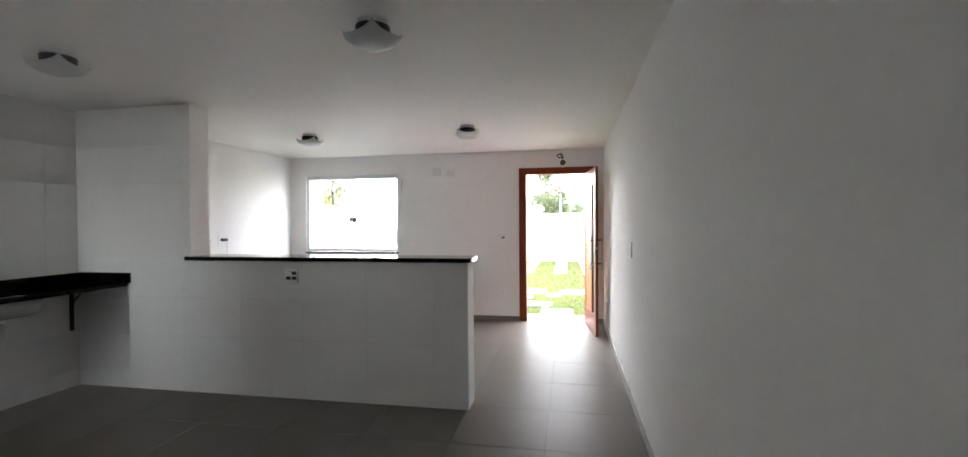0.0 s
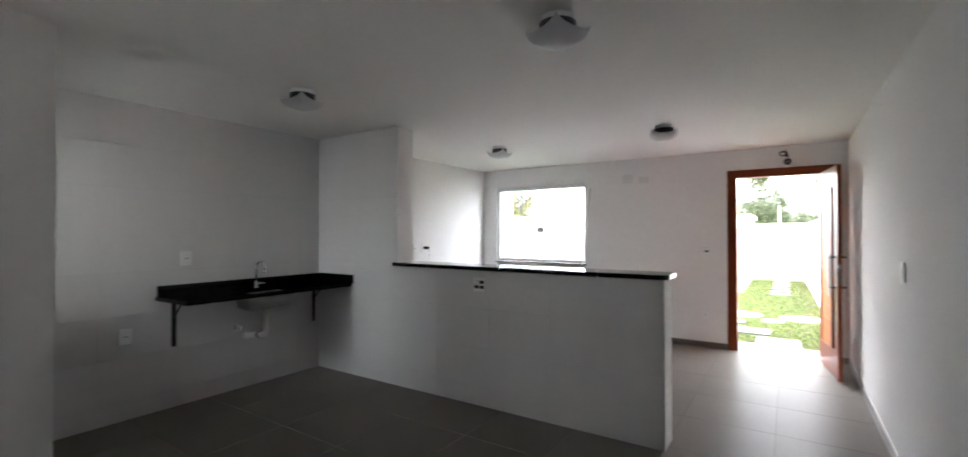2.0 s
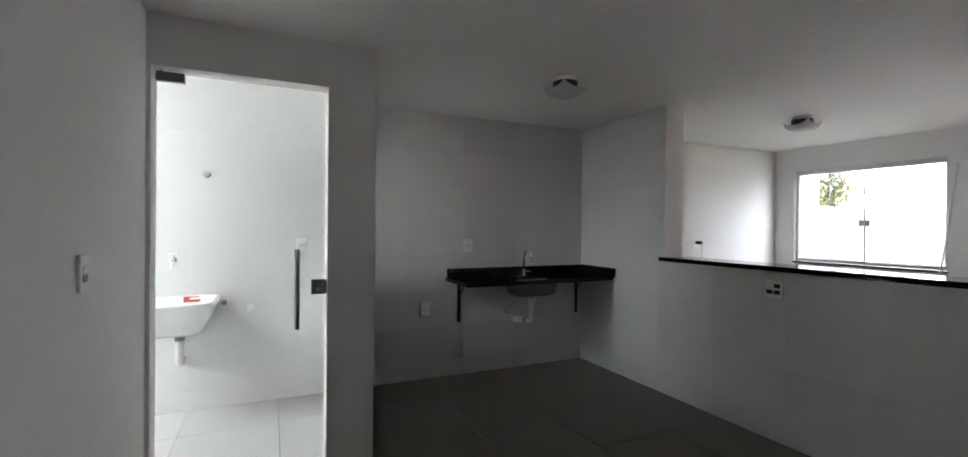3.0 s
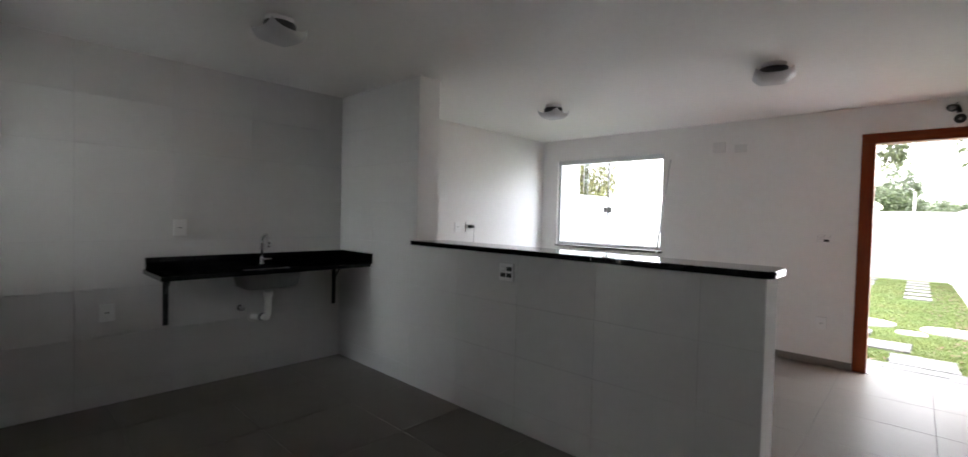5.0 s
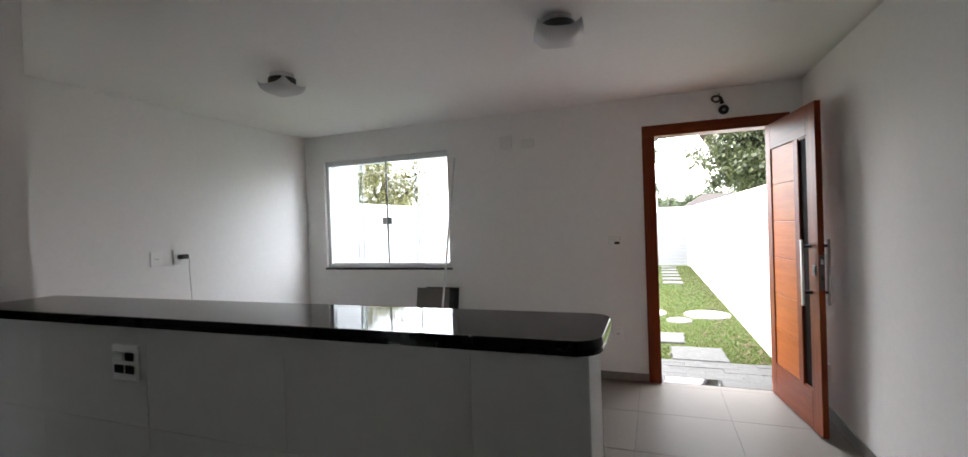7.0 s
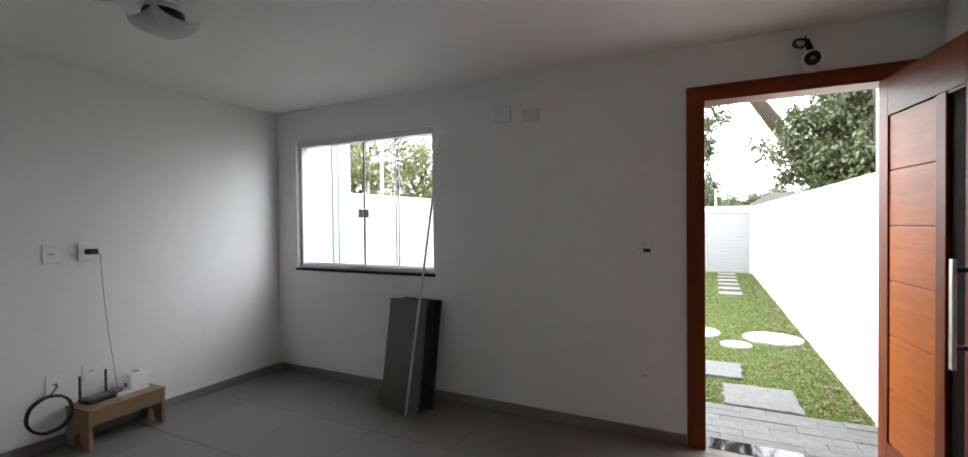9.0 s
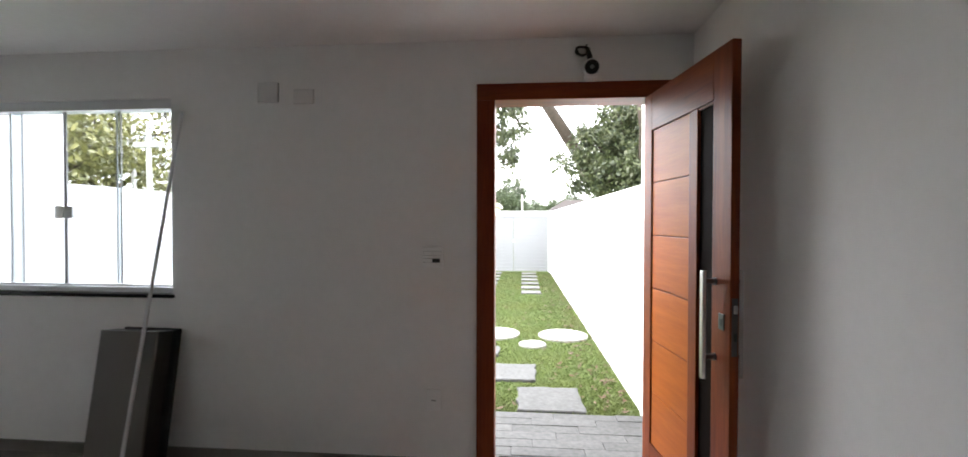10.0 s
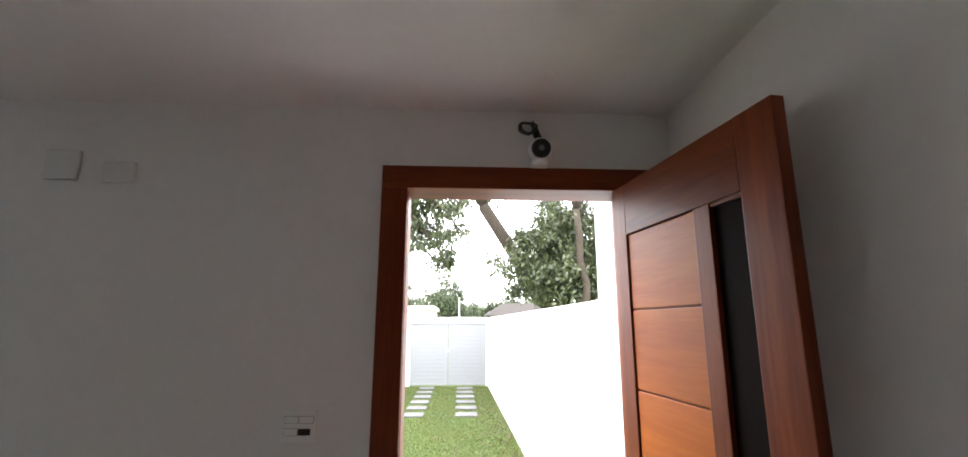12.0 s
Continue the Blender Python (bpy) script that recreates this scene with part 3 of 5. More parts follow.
def service_window():
    x0, x1, z0, z1 = -4.0, -2.99, 1.03, 2.13
    ob = thing("window_2", pose(0, 0.86, 0), "white framed fixed glass window between kitchen and service yard", "window", kind="structure")
    for a, b, c, d in ((x0 + 0.001, x0 + 0.03, z0 + 0.03, z1 - 0.03), (x1 - 0.03, x1 - 0.001, z0 + 0.03, z1 - 0.03),
                       (x0 + 0.001, x1 - 0.001, z0 + 0.001, z0 + 0.03), (x0 + 0.001, x1 - 0.001, z1 - 0.03, z1 - 0.001)):
        part("window_frame", box(a, b, -0.10, -0.04, c, d, 0.003), ALU, ob)
    for a, b, c, d in ((x0 - 0.03, x0 + 0.012, z0 - 0.03, z1 + 0.03), (x1 - 0.012, x1 + 0.035, z0 - 0.03, z1 + 0.03),
                       (x0 + 0.0125, x1 - 0.0125, z0 - 0.03, z0 + 0.012), (x0 + 0.0125, x1 - 0.0125, z1 - 0.012, z1 + 0.03)):
        part("casing", box(a, b, 0.0005, 0.045, c, d, 0.003), ALU, ob)
    pane = part("pane", box(x0 + 0.03, x1 - 0.03, -0.074, -0.067, z0 + 0.03, z1 - 0.03), DOORPANE, ob)
    pane.visible_shadow = False


service_window()
solid("window_sill", box(WIN_HOLE[0] - 0.012, WIN_HOLE[1] + 0.012, FRONT - 0.016, OUT + 0.02, 0.945, 0.9655, 0.003), GRANITE,
      "thin black granite window sill", "window sill", kind="structure")

# ---- bar top and sink worktop ----


def bar_top():
    def rim(inset):
        x0, x1, y0, y1, r = -2.975 + inset, -0.548 - inset, BAR0 - 0.025 + inset, 3.565 - inset, 0.06 - inset
        pts = [(x0, y0), (x0, BAR0 - 0.001), (-2.924, BAR0 - 0.001), (-2.924, y1)]
        pts += [(x1 - r + r * math.cos(radians(a)), y1 - r + r * math.sin(radians(a))) for a in range(90, -1, -5)]
        pts += [(x1 - r + r * math.cos(radians(a)), y0 + r + r * math.sin(radians(a))) for a in range(0, -91, -5)]
        return pts[::-1]

    ob = thing("bar_counter", pose(0, 0, 0), "polished black granite bar counter with rounded corners", "countertop")
    part("slab", outline(rim(0.0), 1.1115, 1.131, 0.003), GRANITE, ob)
    part("edge_band", outline(rim(0.0008), 1.0988, 1.111, 0.0015), GRANITE, ob)
    return ob


bar_top()


def sink_counter():
    x0, x1, y0, y1, z0, z1 = LEFT + 0.001, -3.557, 1.778, BAR0 - 0.001, 0.876, 0.90
    ob = thing("sink_counter", pose(0, 0, 0), "black granite sink worktop carried on steel wall brackets", "worktop")
    hole = (-3.88, -3.62, 2.285, 2.705)
    bm = pierced(y0, y1, x0, x1, z0, z1, [(hole[2], hole[3], hole[0], hole[1])], lambda u, d, z: (z, u, d))
    part("worktop", bm, GRANITE, ob)
    part("front_lip", box(x1, x1 + 0.012, y0, y1, z0 - 0.004, z1 + 0.002, 0.003), GRANITE, ob)
    part("side_lip", box(x0, x1 + 0.012, y0 - 0.012, y0, z0 - 0.004, z1 + 0.002, 0.003), GRANITE, ob)
    part("backsplash", box(x0, x0 + 0.02, y0, y1, z1, z1 + 0.085, 0.003), GRANITE, ob)
    part("side_splash", box(x0 + 0.021, x1 + 0.04, y1 - 0.02, y1, z1, z1 + 0.088, 0.003), GRANITE, ob)
    # basin: rounded pan with an inner and an outer skin
    bm = bmesh.new()
    n, rings = 40, []
    for grow, z in ((0.012, 0.874), (0.004, 0.82), (-0.008, 0.765), (-0.045, 0.745), (-0.045, 0.749), (-0.006, 0.769), (0.001, 0.82), (0.008, 0.874)):
        ring = []
        for k in range(n):
            t = 2 * math.pi * k / n
            c, s = math.cos(t), math.sin(t)
            p = 5.0
            rr = (abs(c) ** p + abs(s) ** p) ** (-1 / p)
            ring.append(bm.verts.new((-3.75 + (0.135 + grow) * c * rr, 2.495 + (0.212 + grow) * s * rr, z)))
        rings.append(ring)
    for r0, r1 in zip(rings, rings[1:] + rings[:1]):
        for k in range(n):
            if r0 is rings[3]:
                continue
            bm.faces.new((r0[k], r0[(k + 1) % n], r1[(k + 1) % n], r1[k])).smooth = True
    bm.faces.new(rings[3])
    bm.faces.new(rings[4])
    bmesh.ops.recalc_face_normals(bm, faces=bm.faces[:])
    part("basin", bm, SINKSTEEL, ob, "stainless steel sink basin")
    part("drain", lathe([(0.03, 0.71), (0.032, 0.745), (0.045, 0.751), (0.03, 0.752)], 20, centre=(-3.75, 2.50, 0)), WHITEPLASTIC, ob)
    bend = [(-3.80 + 0.05 * math.cos(radians(a)), 2.50, 0.555 + 0.05 * math.sin(radians(a))) for a in range(0, -91, -15)]
    trap = part("trap", tube([(-3.75, 2.50, 0.745), (-3.75, 2.50, 0.66), (-3.75, 2.50, 0.58)] + bend + [(-3.90, 2.50, 0.49), (LEFT, 2.50, 0.465)], 0.024, 14), PVC, ob, "white plastic waste trap")
    part("collar", tube([(-3.75, 2.50, 0.675), (-3.75, 2.50, 0.71)], 0.032, 16), PVC, trap)
    part("collar", tube([(-3.835, 2.50, 0.503), (-3.875, 2.50, 0.495)], 0.030, 16), GREYPLASTIC, trap)
    part("wall_flange", tube([(LEFT + 0.0005, 2.50, 0.465), (LEFT + 0.012, 2.50, 0.466)], 0.042, 18), PVC, trap)
    for y in (1.90, 3.215):
        b = part("bracket", box(x0 + 0.001, x0 + 0.006, y - 0.018, y + 0.018, 0.487, 0.8715, 0.001), BLACKPAINT, ob, "black steel angle bracket")
        part("arm", box(x0 + 0.006, -3.64, y - 0.018, y + 0.018, 0.8655, 0.8715, 0.001), BLACKPAINT, b)
        part("brace", tube([(x0 + 0.008, y, 0.72), (x0 + 0.15, y, 0.865)], 0.007, 8), BLACKPAINT, b)
    return ob


sink_counter()


def sink_faucet():
    ob = thing("sink_faucet", pose(-3.955, 2.53, 0.90), "tall chrome gooseneck tap on the sink worktop", "faucet")
    part("base", lathe([(0.024, 0), (0.024, 0.012), (0.016, 0.018), (0.015, 0.06), (0.010, 0.065)], 20), CHROME, ob)
    part("spout", tube([(0, 0, 0.06), (0, 0, 0.19)] + [(0.055 - 0.055 * math.cos(radians(a)), 0.012 * a / 180, 0.19 + 0.055 * math.sin(radians(a))) for a in range(15, 181, 15)]
                       + [(0.11, 0.012, 0.165)], 0.0105, 14), CHROME, ob)
    part("nozzle", tube([(0.11, 0.012, 0.17), (0.11, 0.012, 0.145)], 0.012, 14), CHROME, ob)
    lever = part("valve", tube([(0.012, 0, 0.04), (0.03, 0.035, 0.045)], 0.009, 12), CHROME, ob)
    part("lever", box(0.026, 0.034, 0.03, 0.068, 0.041, 0.05, 0.003), CHROME, lever)
    return ob


sink_faucet()

# ---- lamps ----


def ceiling_lamp(first):
    """A square opal glass dish with drawn-up corners, on a white ceiling plate, with a black ring as the gap's shade.
    """
    ob = thing("ceiling_lamp", first, "square white opal glass ceiling lamp with raised corners, unlit", "ceiling lamp", "ceiling lamps")
    part("ceiling_plate", lathe([(0.06, -0.03), (0.075, -0.026), (0.075, -0.0005), (0.06, -0.0003)], 28), WHITEPLASTIC, ob)
    # black ring, wider than a lampholder, drawn for the shade between plate and dish
    part("socket", lathe([(0.06, -0.088), (0.085, -0.08), (0.085, -0.03), (0.02, -0.0295)], 18), BLACKPLASTIC, ob)
    bm = bmesh.new()
    n, half = 20, 0.127
    grid = []
    for top in (0, 1):
        sheet = []
        for i in range(n + 1):
            row = []
            for j in range(n + 1):
                u, v = 2 * i / n - 1, 2 * j / n - 1
                sq = max(abs(u), abs(v))
                bow = 1 - 0.17 * (u * v) ** 2 - 0.03 * (1 - min(abs(u), abs(v))) * sq ** 3
                corner = (u * u * v * v)
                z = -0.130 + 0.040 * sq ** 3 + 0.044 * corner ** 1.3 + (0.004 if top else 0)
                row.append(bm.verts.new((u * half * bow, v * half * bow, z)))
            sheet.append(row)
        grid.append(sheet)
    for t, sheet in enumerate(grid):
        for i in range(n):
            for j in range(n):
                q = (sheet[i][j], sheet[i + 1][j], sheet[i + 1][j + 1], sheet[i][j + 1])
                bm.faces.new(q if t else q[::-1]).smooth = True
    a, b = grid
    for k in range(n):
        for p, q in (((k, 0), (k + 1, 0)), ((k, n), (k + 1, n)), ((0, k), (0, k + 1)), ((n, k), (n, k + 1))):
            bm.faces.new((a[p[0]][p[1]], a[q[0]][q[1]], b[q[0]][q[1]], b[p[0]][p[1]]))
    bmesh.ops.recalc_face_normals(bm, faces=bm.faces[:])
    part("shade", bm, LAMPGLASS, ob)
    return ob


lamp = ceiling_lamp(pose(-2.73, 2.14, TOP, 0, 0, 8))
for x, y, a in ((-0.79, 2.11, 67), (-2.68, 4.69, 2), (-0.864, 4.63, 15)):
    copy_thing(lamp, pose(x, y, TOP, 0, 0, a))

# ---- sockets and switches ----


def wall_plate(name, m, w, h, label, category, modules=(), lift=0.012, mat=None):
    """A plate in the x-z plane whose back lies on the wall at y = 0; it looks along -y."""
    ob = thing(name, m, label, category)
    part("plate", box(-w / 2, w / 2, -lift, -0.0003, -h / 2, h / 2, 0.005, 3), mat or WHITEPLASTIC, ob)
    for x, z, a, b, face in modules:
        part("gap", box(x - a / 2 - 0.0013, x + a / 2 + 0.0013, -lift - 0.0004, -lift + 0.001, z - b / 2 - 0.0013, z + b / 2 + 0.0013), GREYPLASTIC, ob)
        part("module", box(x - a / 2, x + a / 2, -lift - 0.0025, -lift + 0.001, z - b / 2, z + b / 2, 0.001), face, ob)
    return ob


def round_socket(name, m, label):
    ob = wall_plate(name, m, 0.084, 0.118, label, "power outlet")
    well = part("socket_insert", box(-0.021, 0.021, -0.0142, -0.011, -0.021, 0.021, 0.002), WHITEPLASTIC, ob)
    for x in (-0.009, 0, 0.009):
        part("pin_hole", tube([(x, -0.0138, 0.0), (x, -0.0148, 0.0)], 0.0036, 8), BLACKPLASTIC, well)
    return ob


round_socket("wall_outlet", pose(-0.76, FRONT, 0.397), "white power outlet low on the front wall")
wall_plate("light_switch", pose(-0.766, FRONT, 1.197), 0.12, 0.112, "white switch plate with a dark module beside the door", "light switch",
           ((-0.026, 0.022, 0.046, 0.022, WHITEPLASTIC), (0.026, 0.022, 0.046, 0.022, WHITEPLASTIC), (-0.026, -0.018, 0.046, 0.022, WHITEPLASTIC), (0.020, -0.018, 0.040, 0.02, BLACKPLASTIC)))
wall_plate("blank_plate", pose(-1.718, FRONT, 2.131), 0.122, 0.115, "blank white cover plate high on the wall", "cover plate", lift=0.015, mat=DULLPLASTIC)
wall_plate("blank_plate", pose(-1.508, FRONT, 2.105), 0.118, 0.082, "small blank white cover plate high on the wall", "cover plate", lift=0.015, mat=DULLPLASTIC)
wall_plate("light_switch", pose(RIGHT, 3.63, 1.18, 0, 0, -90), 0.078, 0.118, "white light switch on the side wall", "light switch", ((0, 0.012, 0.036, 0.022, WHITEPLASTIC), (0, -0.016, 0.036, 0.022, WHITEPLASTIC)))
round_socket("wall_outlet", pose(RIGHT, 6.03, 0.30, 0, 0, -90), "white power outlet behind the open door")
wall_plate("light_switch", pose(-1.956, BACK, 1.212, 0, 0, 180), 0.078, 0.118, "white light switch on the rear wall", "light switch", ((0, 0.012, 0.036, 0.022, WHITEPLASTIC), (0, -0.016, 0.036, 0.022, GREYPLASTIC)))
round_socket("wall_outlet", pose(LEFT, 1.986, 1.195, 0, 0, 90), "white power outlet above the sink worktop")
round_socket("wall_outlet", pose(LEFT, 1.570, 0.625, 0, 0, 90), "white power outlet low on the kitchen tiles")
round_socket("wall_outlet", pose(LEFT, 1.04, 1.79, 0, 0, 90), "white power outlet high on the kitchen tiles")
round_socket("wall_outlet", pose(LEFT + 0.02, 4.758, 1.197, 0, 0, 90), "white power outlet on the living room wall")
round_socket("wall_outlet", pose(LEFT + 0.02, 4.93, 1.201, 0, 0, 90), "white power outlet with a black adapter plugged in")
round_socket("wall_outlet", pose(LEFT + 0.02, 4.758, 0.393, 0, 0, 90), "white power outlet low behind the stool")
round_socket("wall_outlet", pose(LEFT + 0.02, 4.945, 0.42, 0, 0, 90), "white power outlet behind the router")
wall_plate("bar_outlet", pose(-2.003, BAR0 - 0.007, 0.985), 0.118, 0.112, "white plate with four black sockets on the bar", "power outlet",
           ((-0.026, 0.02, 0.04, 0.024, WHITEPLASTIC), (0.024, 0.02, 0.038, 0.024, BLACKPLASTIC), (-0.026, -0.02, 0.04, 0.024, BLACKPLASTIC), (0.024, -0.02, 0.038, 0.024, BLACKPLASTIC)))


def adapter():
    ob = thing("power_adapter", pose(LEFT + 0.032, 4.945, 1.203), "black plug-in power adapter with a thin hanging cable", "power adapter")
    part("body", box(0, 0.062, -0.022, 0.03, -0.018, 0.018, 0.005), BLACKPLASTIC, ob)
    pts = [(0.04, 0.03, -0.006), (0.035, 0.05, -0.02), (0.02, 0.06, -0.12), (0.016, 0.075, -0.35), (0.014, 0.10, -0.6), (0.016, 0.12, -0.78), (0.02, 0.135, -0.93)]
    part("cable", tube(pts, 0.0022, 6), GREYPLASTIC, ob)
    return ob


adapter()

# ---- living room things ----


def security_camera():
    ob = thing("security_camera", pose(0.092, FRONT, 2.205), "white ball security camera with a black face, above the door", "security camera")
    part("mount", lathe([(0.022, -0.053), (0.030, -0.050), (0.034, -0.038), (0.030, -0.022)], 24, centre=(0, -0.047, 0.0)), WHITEPLASTIC, ob)
    bm = bmesh.new()
    bmesh.ops.create_uvsphere(bm, u_segments=28, v_segments=18, radius=0.047)
    bmesh.ops.translate(bm, verts=bm.verts[:], vec=(0.0, -0.055, 0.006))
    for f in bm.faces:
        f.smooth = True
    part("ball", bm, WHITEPLASTIC, ob)
    part("wall_foot", box(-0.034, 0.034, -0.03, -0.0005, -0.058, -0.02, 0.008, 3), WHITEPLASTIC, ob)
    c, d = Vector((0.0, -0.055, 0.006)), Vector((-0.05, -0.96, -0.20)).normalized()
    face = part("face", tube([c + d * 0.029, c + d * 0.040, c + d * 0.0465], [0.0375, 0.0365, 0.033], 28), BLACKPLASTIC, ob, "glossy black camera face")
    part("lens", tube([c + d * 0.0465, c + d * 0.0475], 0.011, 16), GREYPLASTIC, face)
    plug = part("plug", tube([(-0.002, -0.045, 0.046), (-0.008, -0.034, 0.075), (-0.014, -0.024, 0.105), (-0.018, -0.012, 0.122)], [0.014, 0.015, 0.013, 0.009], 12), BLACKPLASTIC, ob, "black cable plug")
    loops = []
    for k in range(65):
        a = 2 * math.pi * k / 16
        loops.append((-0.046 + 0.032 * math.cos(a) + 0.003 * math.sin(k * 0.5), -0.03 - 0.0006 * k, 0.097 + (0.023 + 0.007 * math.sin(k * 0.33)) * math.sin(a + 0.25 * math.cos(a))))
    part("cable_coil", tube(loops, 0.0046, 7), BLACKPLASTIC, plug)
    part("cable", tube([(-0.016, -0.02, 0.11), (-0.03, -0.016, 0.126), (-0.022, -0.008, 0.14), (-0.016, -0.001, 0.148)], 0.0036, 7), BLACKPLASTIC, plug)
    return ob


security_camera()


def leaning_panel():
    """A thick dark board that leans on the front wall: long side up, foot a little forward."""
    W, H, D = 0.345, 0.80, 0.115
    lean = math.degrees(math.atan2(0.135, 0.788))
    ob = thing("cabinet_box", pose(-2.612, 6.125, 0.0015, -lean, 0, -3.0), "dark grey flat cabinet box leaning against the wall", "cabinet box")
    part("front_board", box(0, W, 0, 0.015, 0, H, 0.0015), TAUPE, ob, "dark taupe laminate front")
    part("side_board", box(W - 0.015, W, 0.0155, D, 0, H, 0.0015), LINER, ob)
    part("side_board", box(0, 0.015, 0.0155, D, 0, H, 0.0015), LINER, ob)
    part("end_board", box(0.0155, W - 0.0155, 0.0155, D, H - 0.015, H, 0.0015), LINER, ob)
    part("end_board", box(0.0155, W - 0.0155, 0.0155, D, 0.0, 0.015, 0.0015), LINER, ob)
    part("back_board", box(0.0155, W - 0.0155, D - 0.006, D - 0.001, 0.0155, H - 0.0155), LINER, ob)
    part("spacer", box(0.03, W + 0.04, D + 0.0005, D + 0.018, 0.01, H + 0.012, 0.0015), LINER, ob, "black backing board")
    return ob


leaning_panel()
rod = thing("aluminium_rod", pose(-2.322, 6.04, 0.0), "thin pale aluminium rod leaning across the window", "rod")
part("profile", tube([(0, 0, 0.004), (0.088, 0.372, 2.03)], 0.0095, 12), ALU, rod)
part("end_cap", tube([(0, 0, 0.0), (0.0005, 0.002, 0.012)], 0.0115, 12), GREYPLASTIC, rod)


def stool():
    ob = thing("step_stool", pose(-3.905, 5.035, 0, 0, 0, 4), "small rough pine step stool carrying the router", "stool")
    hx, hy, h = 0.12, 0.215, 0.245
    part("seat", box(-hx - 0.01, hx + 0.01, -hy - 0.012, hy + 0.012, h - 0.02, h, 0.002), PINE, ob)
    for s in (-1, 1):
        y0, y1 = (s * hy - 0.011, s * hy + 0.011)
        bm = bmesh.new()
        pts = [(-hx, 0), (-hx + 0.075, 0), (-0.02, 0.085), (0.02, 0.085), (hx - 0.075, 0), (hx, 0), (hx, h - 0.021), (-hx, h - 0.021)]
        f = bm.faces.new([bm.verts.new((x, y0, z)) for x, z in pts])
        up = bmesh.ops.extrude_face_region(bm, geom=[f])
        bmesh.ops.translate(bm, vec=(0, y1 - y0, 0), verts=[v for v in up["geom"] if isinstance(v, bmesh.types.BMVert)])
        bmesh.ops.recalc_face_normals(bm, faces=bm.faces[:])
        part("leg_board", bm, PINE, ob)
    part("apron", box(hx - 0.022, hx - 0.004, -hy + 0.0115, hy - 0.0115, h - 0.10, h - 0.021, 0.0015), PINE, ob)
    part("apron", box(-hx + 0.004, -hx + 0.022, -hy + 0.0115, hy - 0.0115, h - 0.10, h - 0.021, 0.0015), PINE, ob)
    return ob


stool()


def router():
    ob = thing("wifi_router", pose(-3.925, 4.935, 0.245, 0, 0, 8), "black wifi router with two upright antennas on the stool", "router")
    bm = box(-0.055, 0.055, -0.085, 0.085, 0.004, 0.032, 0.012, 3)
    part("body", bm, BLACKPLASTIC, ob)
    part("top_plate", box(-0.03, 0.03, -0.05, 0.05, 0.0318, 0.0335, 0.0005), GREYPLASTIC, ob)
    for x in (-0.04, 0.04):
        for y in (-0.06, 0.06):
            part("foot", tube([(x, y, 0), (x, y, 0.006)], 0.006, 10), BLACKPLASTIC, ob)
    for y in (-0.075, 0.075):
        a = part("antenna", box(-0.05, -0.042, y - 0.007, y + 0.007, 0.02, 0.175, 0.003), BLACKPLASTIC, ob)
        part("joint", tube([(-0.046, y - 0.009, 0.022), (-0.046, y + 0.009, 0.022)], 0.008, 10), BLACKPLASTIC, a)
    return ob


router()


def modem():
    ob = thing("modem_box", pose(-3.93, 5.155, 0.245, 0, 0, 2), "small white upright modem box on the stool", "modem")
    part("body", box(-0.045, 0.045, -0.06, 0.06, 0.0, 0.125, 0.006), WHITEPLASTIC, ob)
    part("port", box(-0.02, 0.012, -0.0615, -0.0595, 0.03, 0.062, 0.0006), BLACKPLASTIC, ob)
    part("vent", box(-0.025, 0.025, -0.02, 0.02, 0.1245, 0.1265, 0.0005), GREYPLASTIC, ob)
    return ob


modem()
strip = thing("power_strip", pose(-3.88, 5.055, 0.2455, 0, 0, 0), "flat white junction block with thin leads on the stool", "power strip")
part("body", box(-0.025, 0.025, -0.04, 0.04, 0, 0.02, 0.004), WHITEPLASTIC, strip)
part("lead", tube([(-0.01, -0.03, 0.02), (-0.03, -0.05, 0.045), (-0.06, -0.04, 0.05), (-0.08, 0.0, 0.04), (-0.06, 0.04, 0.022), (-0.03, 0.05, 0.012)], 0.0022, 6), BLACKPLASTIC, strip)
coil = thing("cable_coil", pose(-3.945, 4.70, 0.0), "coil of thick black cable hanging from the outlet by the stool", "cable")
loops = [(0.012 * math.sin(k * 0.7), 0.108 * math.cos(2 * math.pi * k / 24), 0.24 + 0.108 * math.sin(2 * math.pi * k / 24)) for k in range(73)]
part("loop", tube(loops, 0.0075, 8), BLACKPLASTIC, coil)
part("tail", tube([(0, 0.0, 0.348), (-0.02, 0.03, 0.37), (-0.05, 0.055, 0.385), (-0.083, 0.058, 0.39)], 0.004, 8), BLACKPLASTIC, coil)

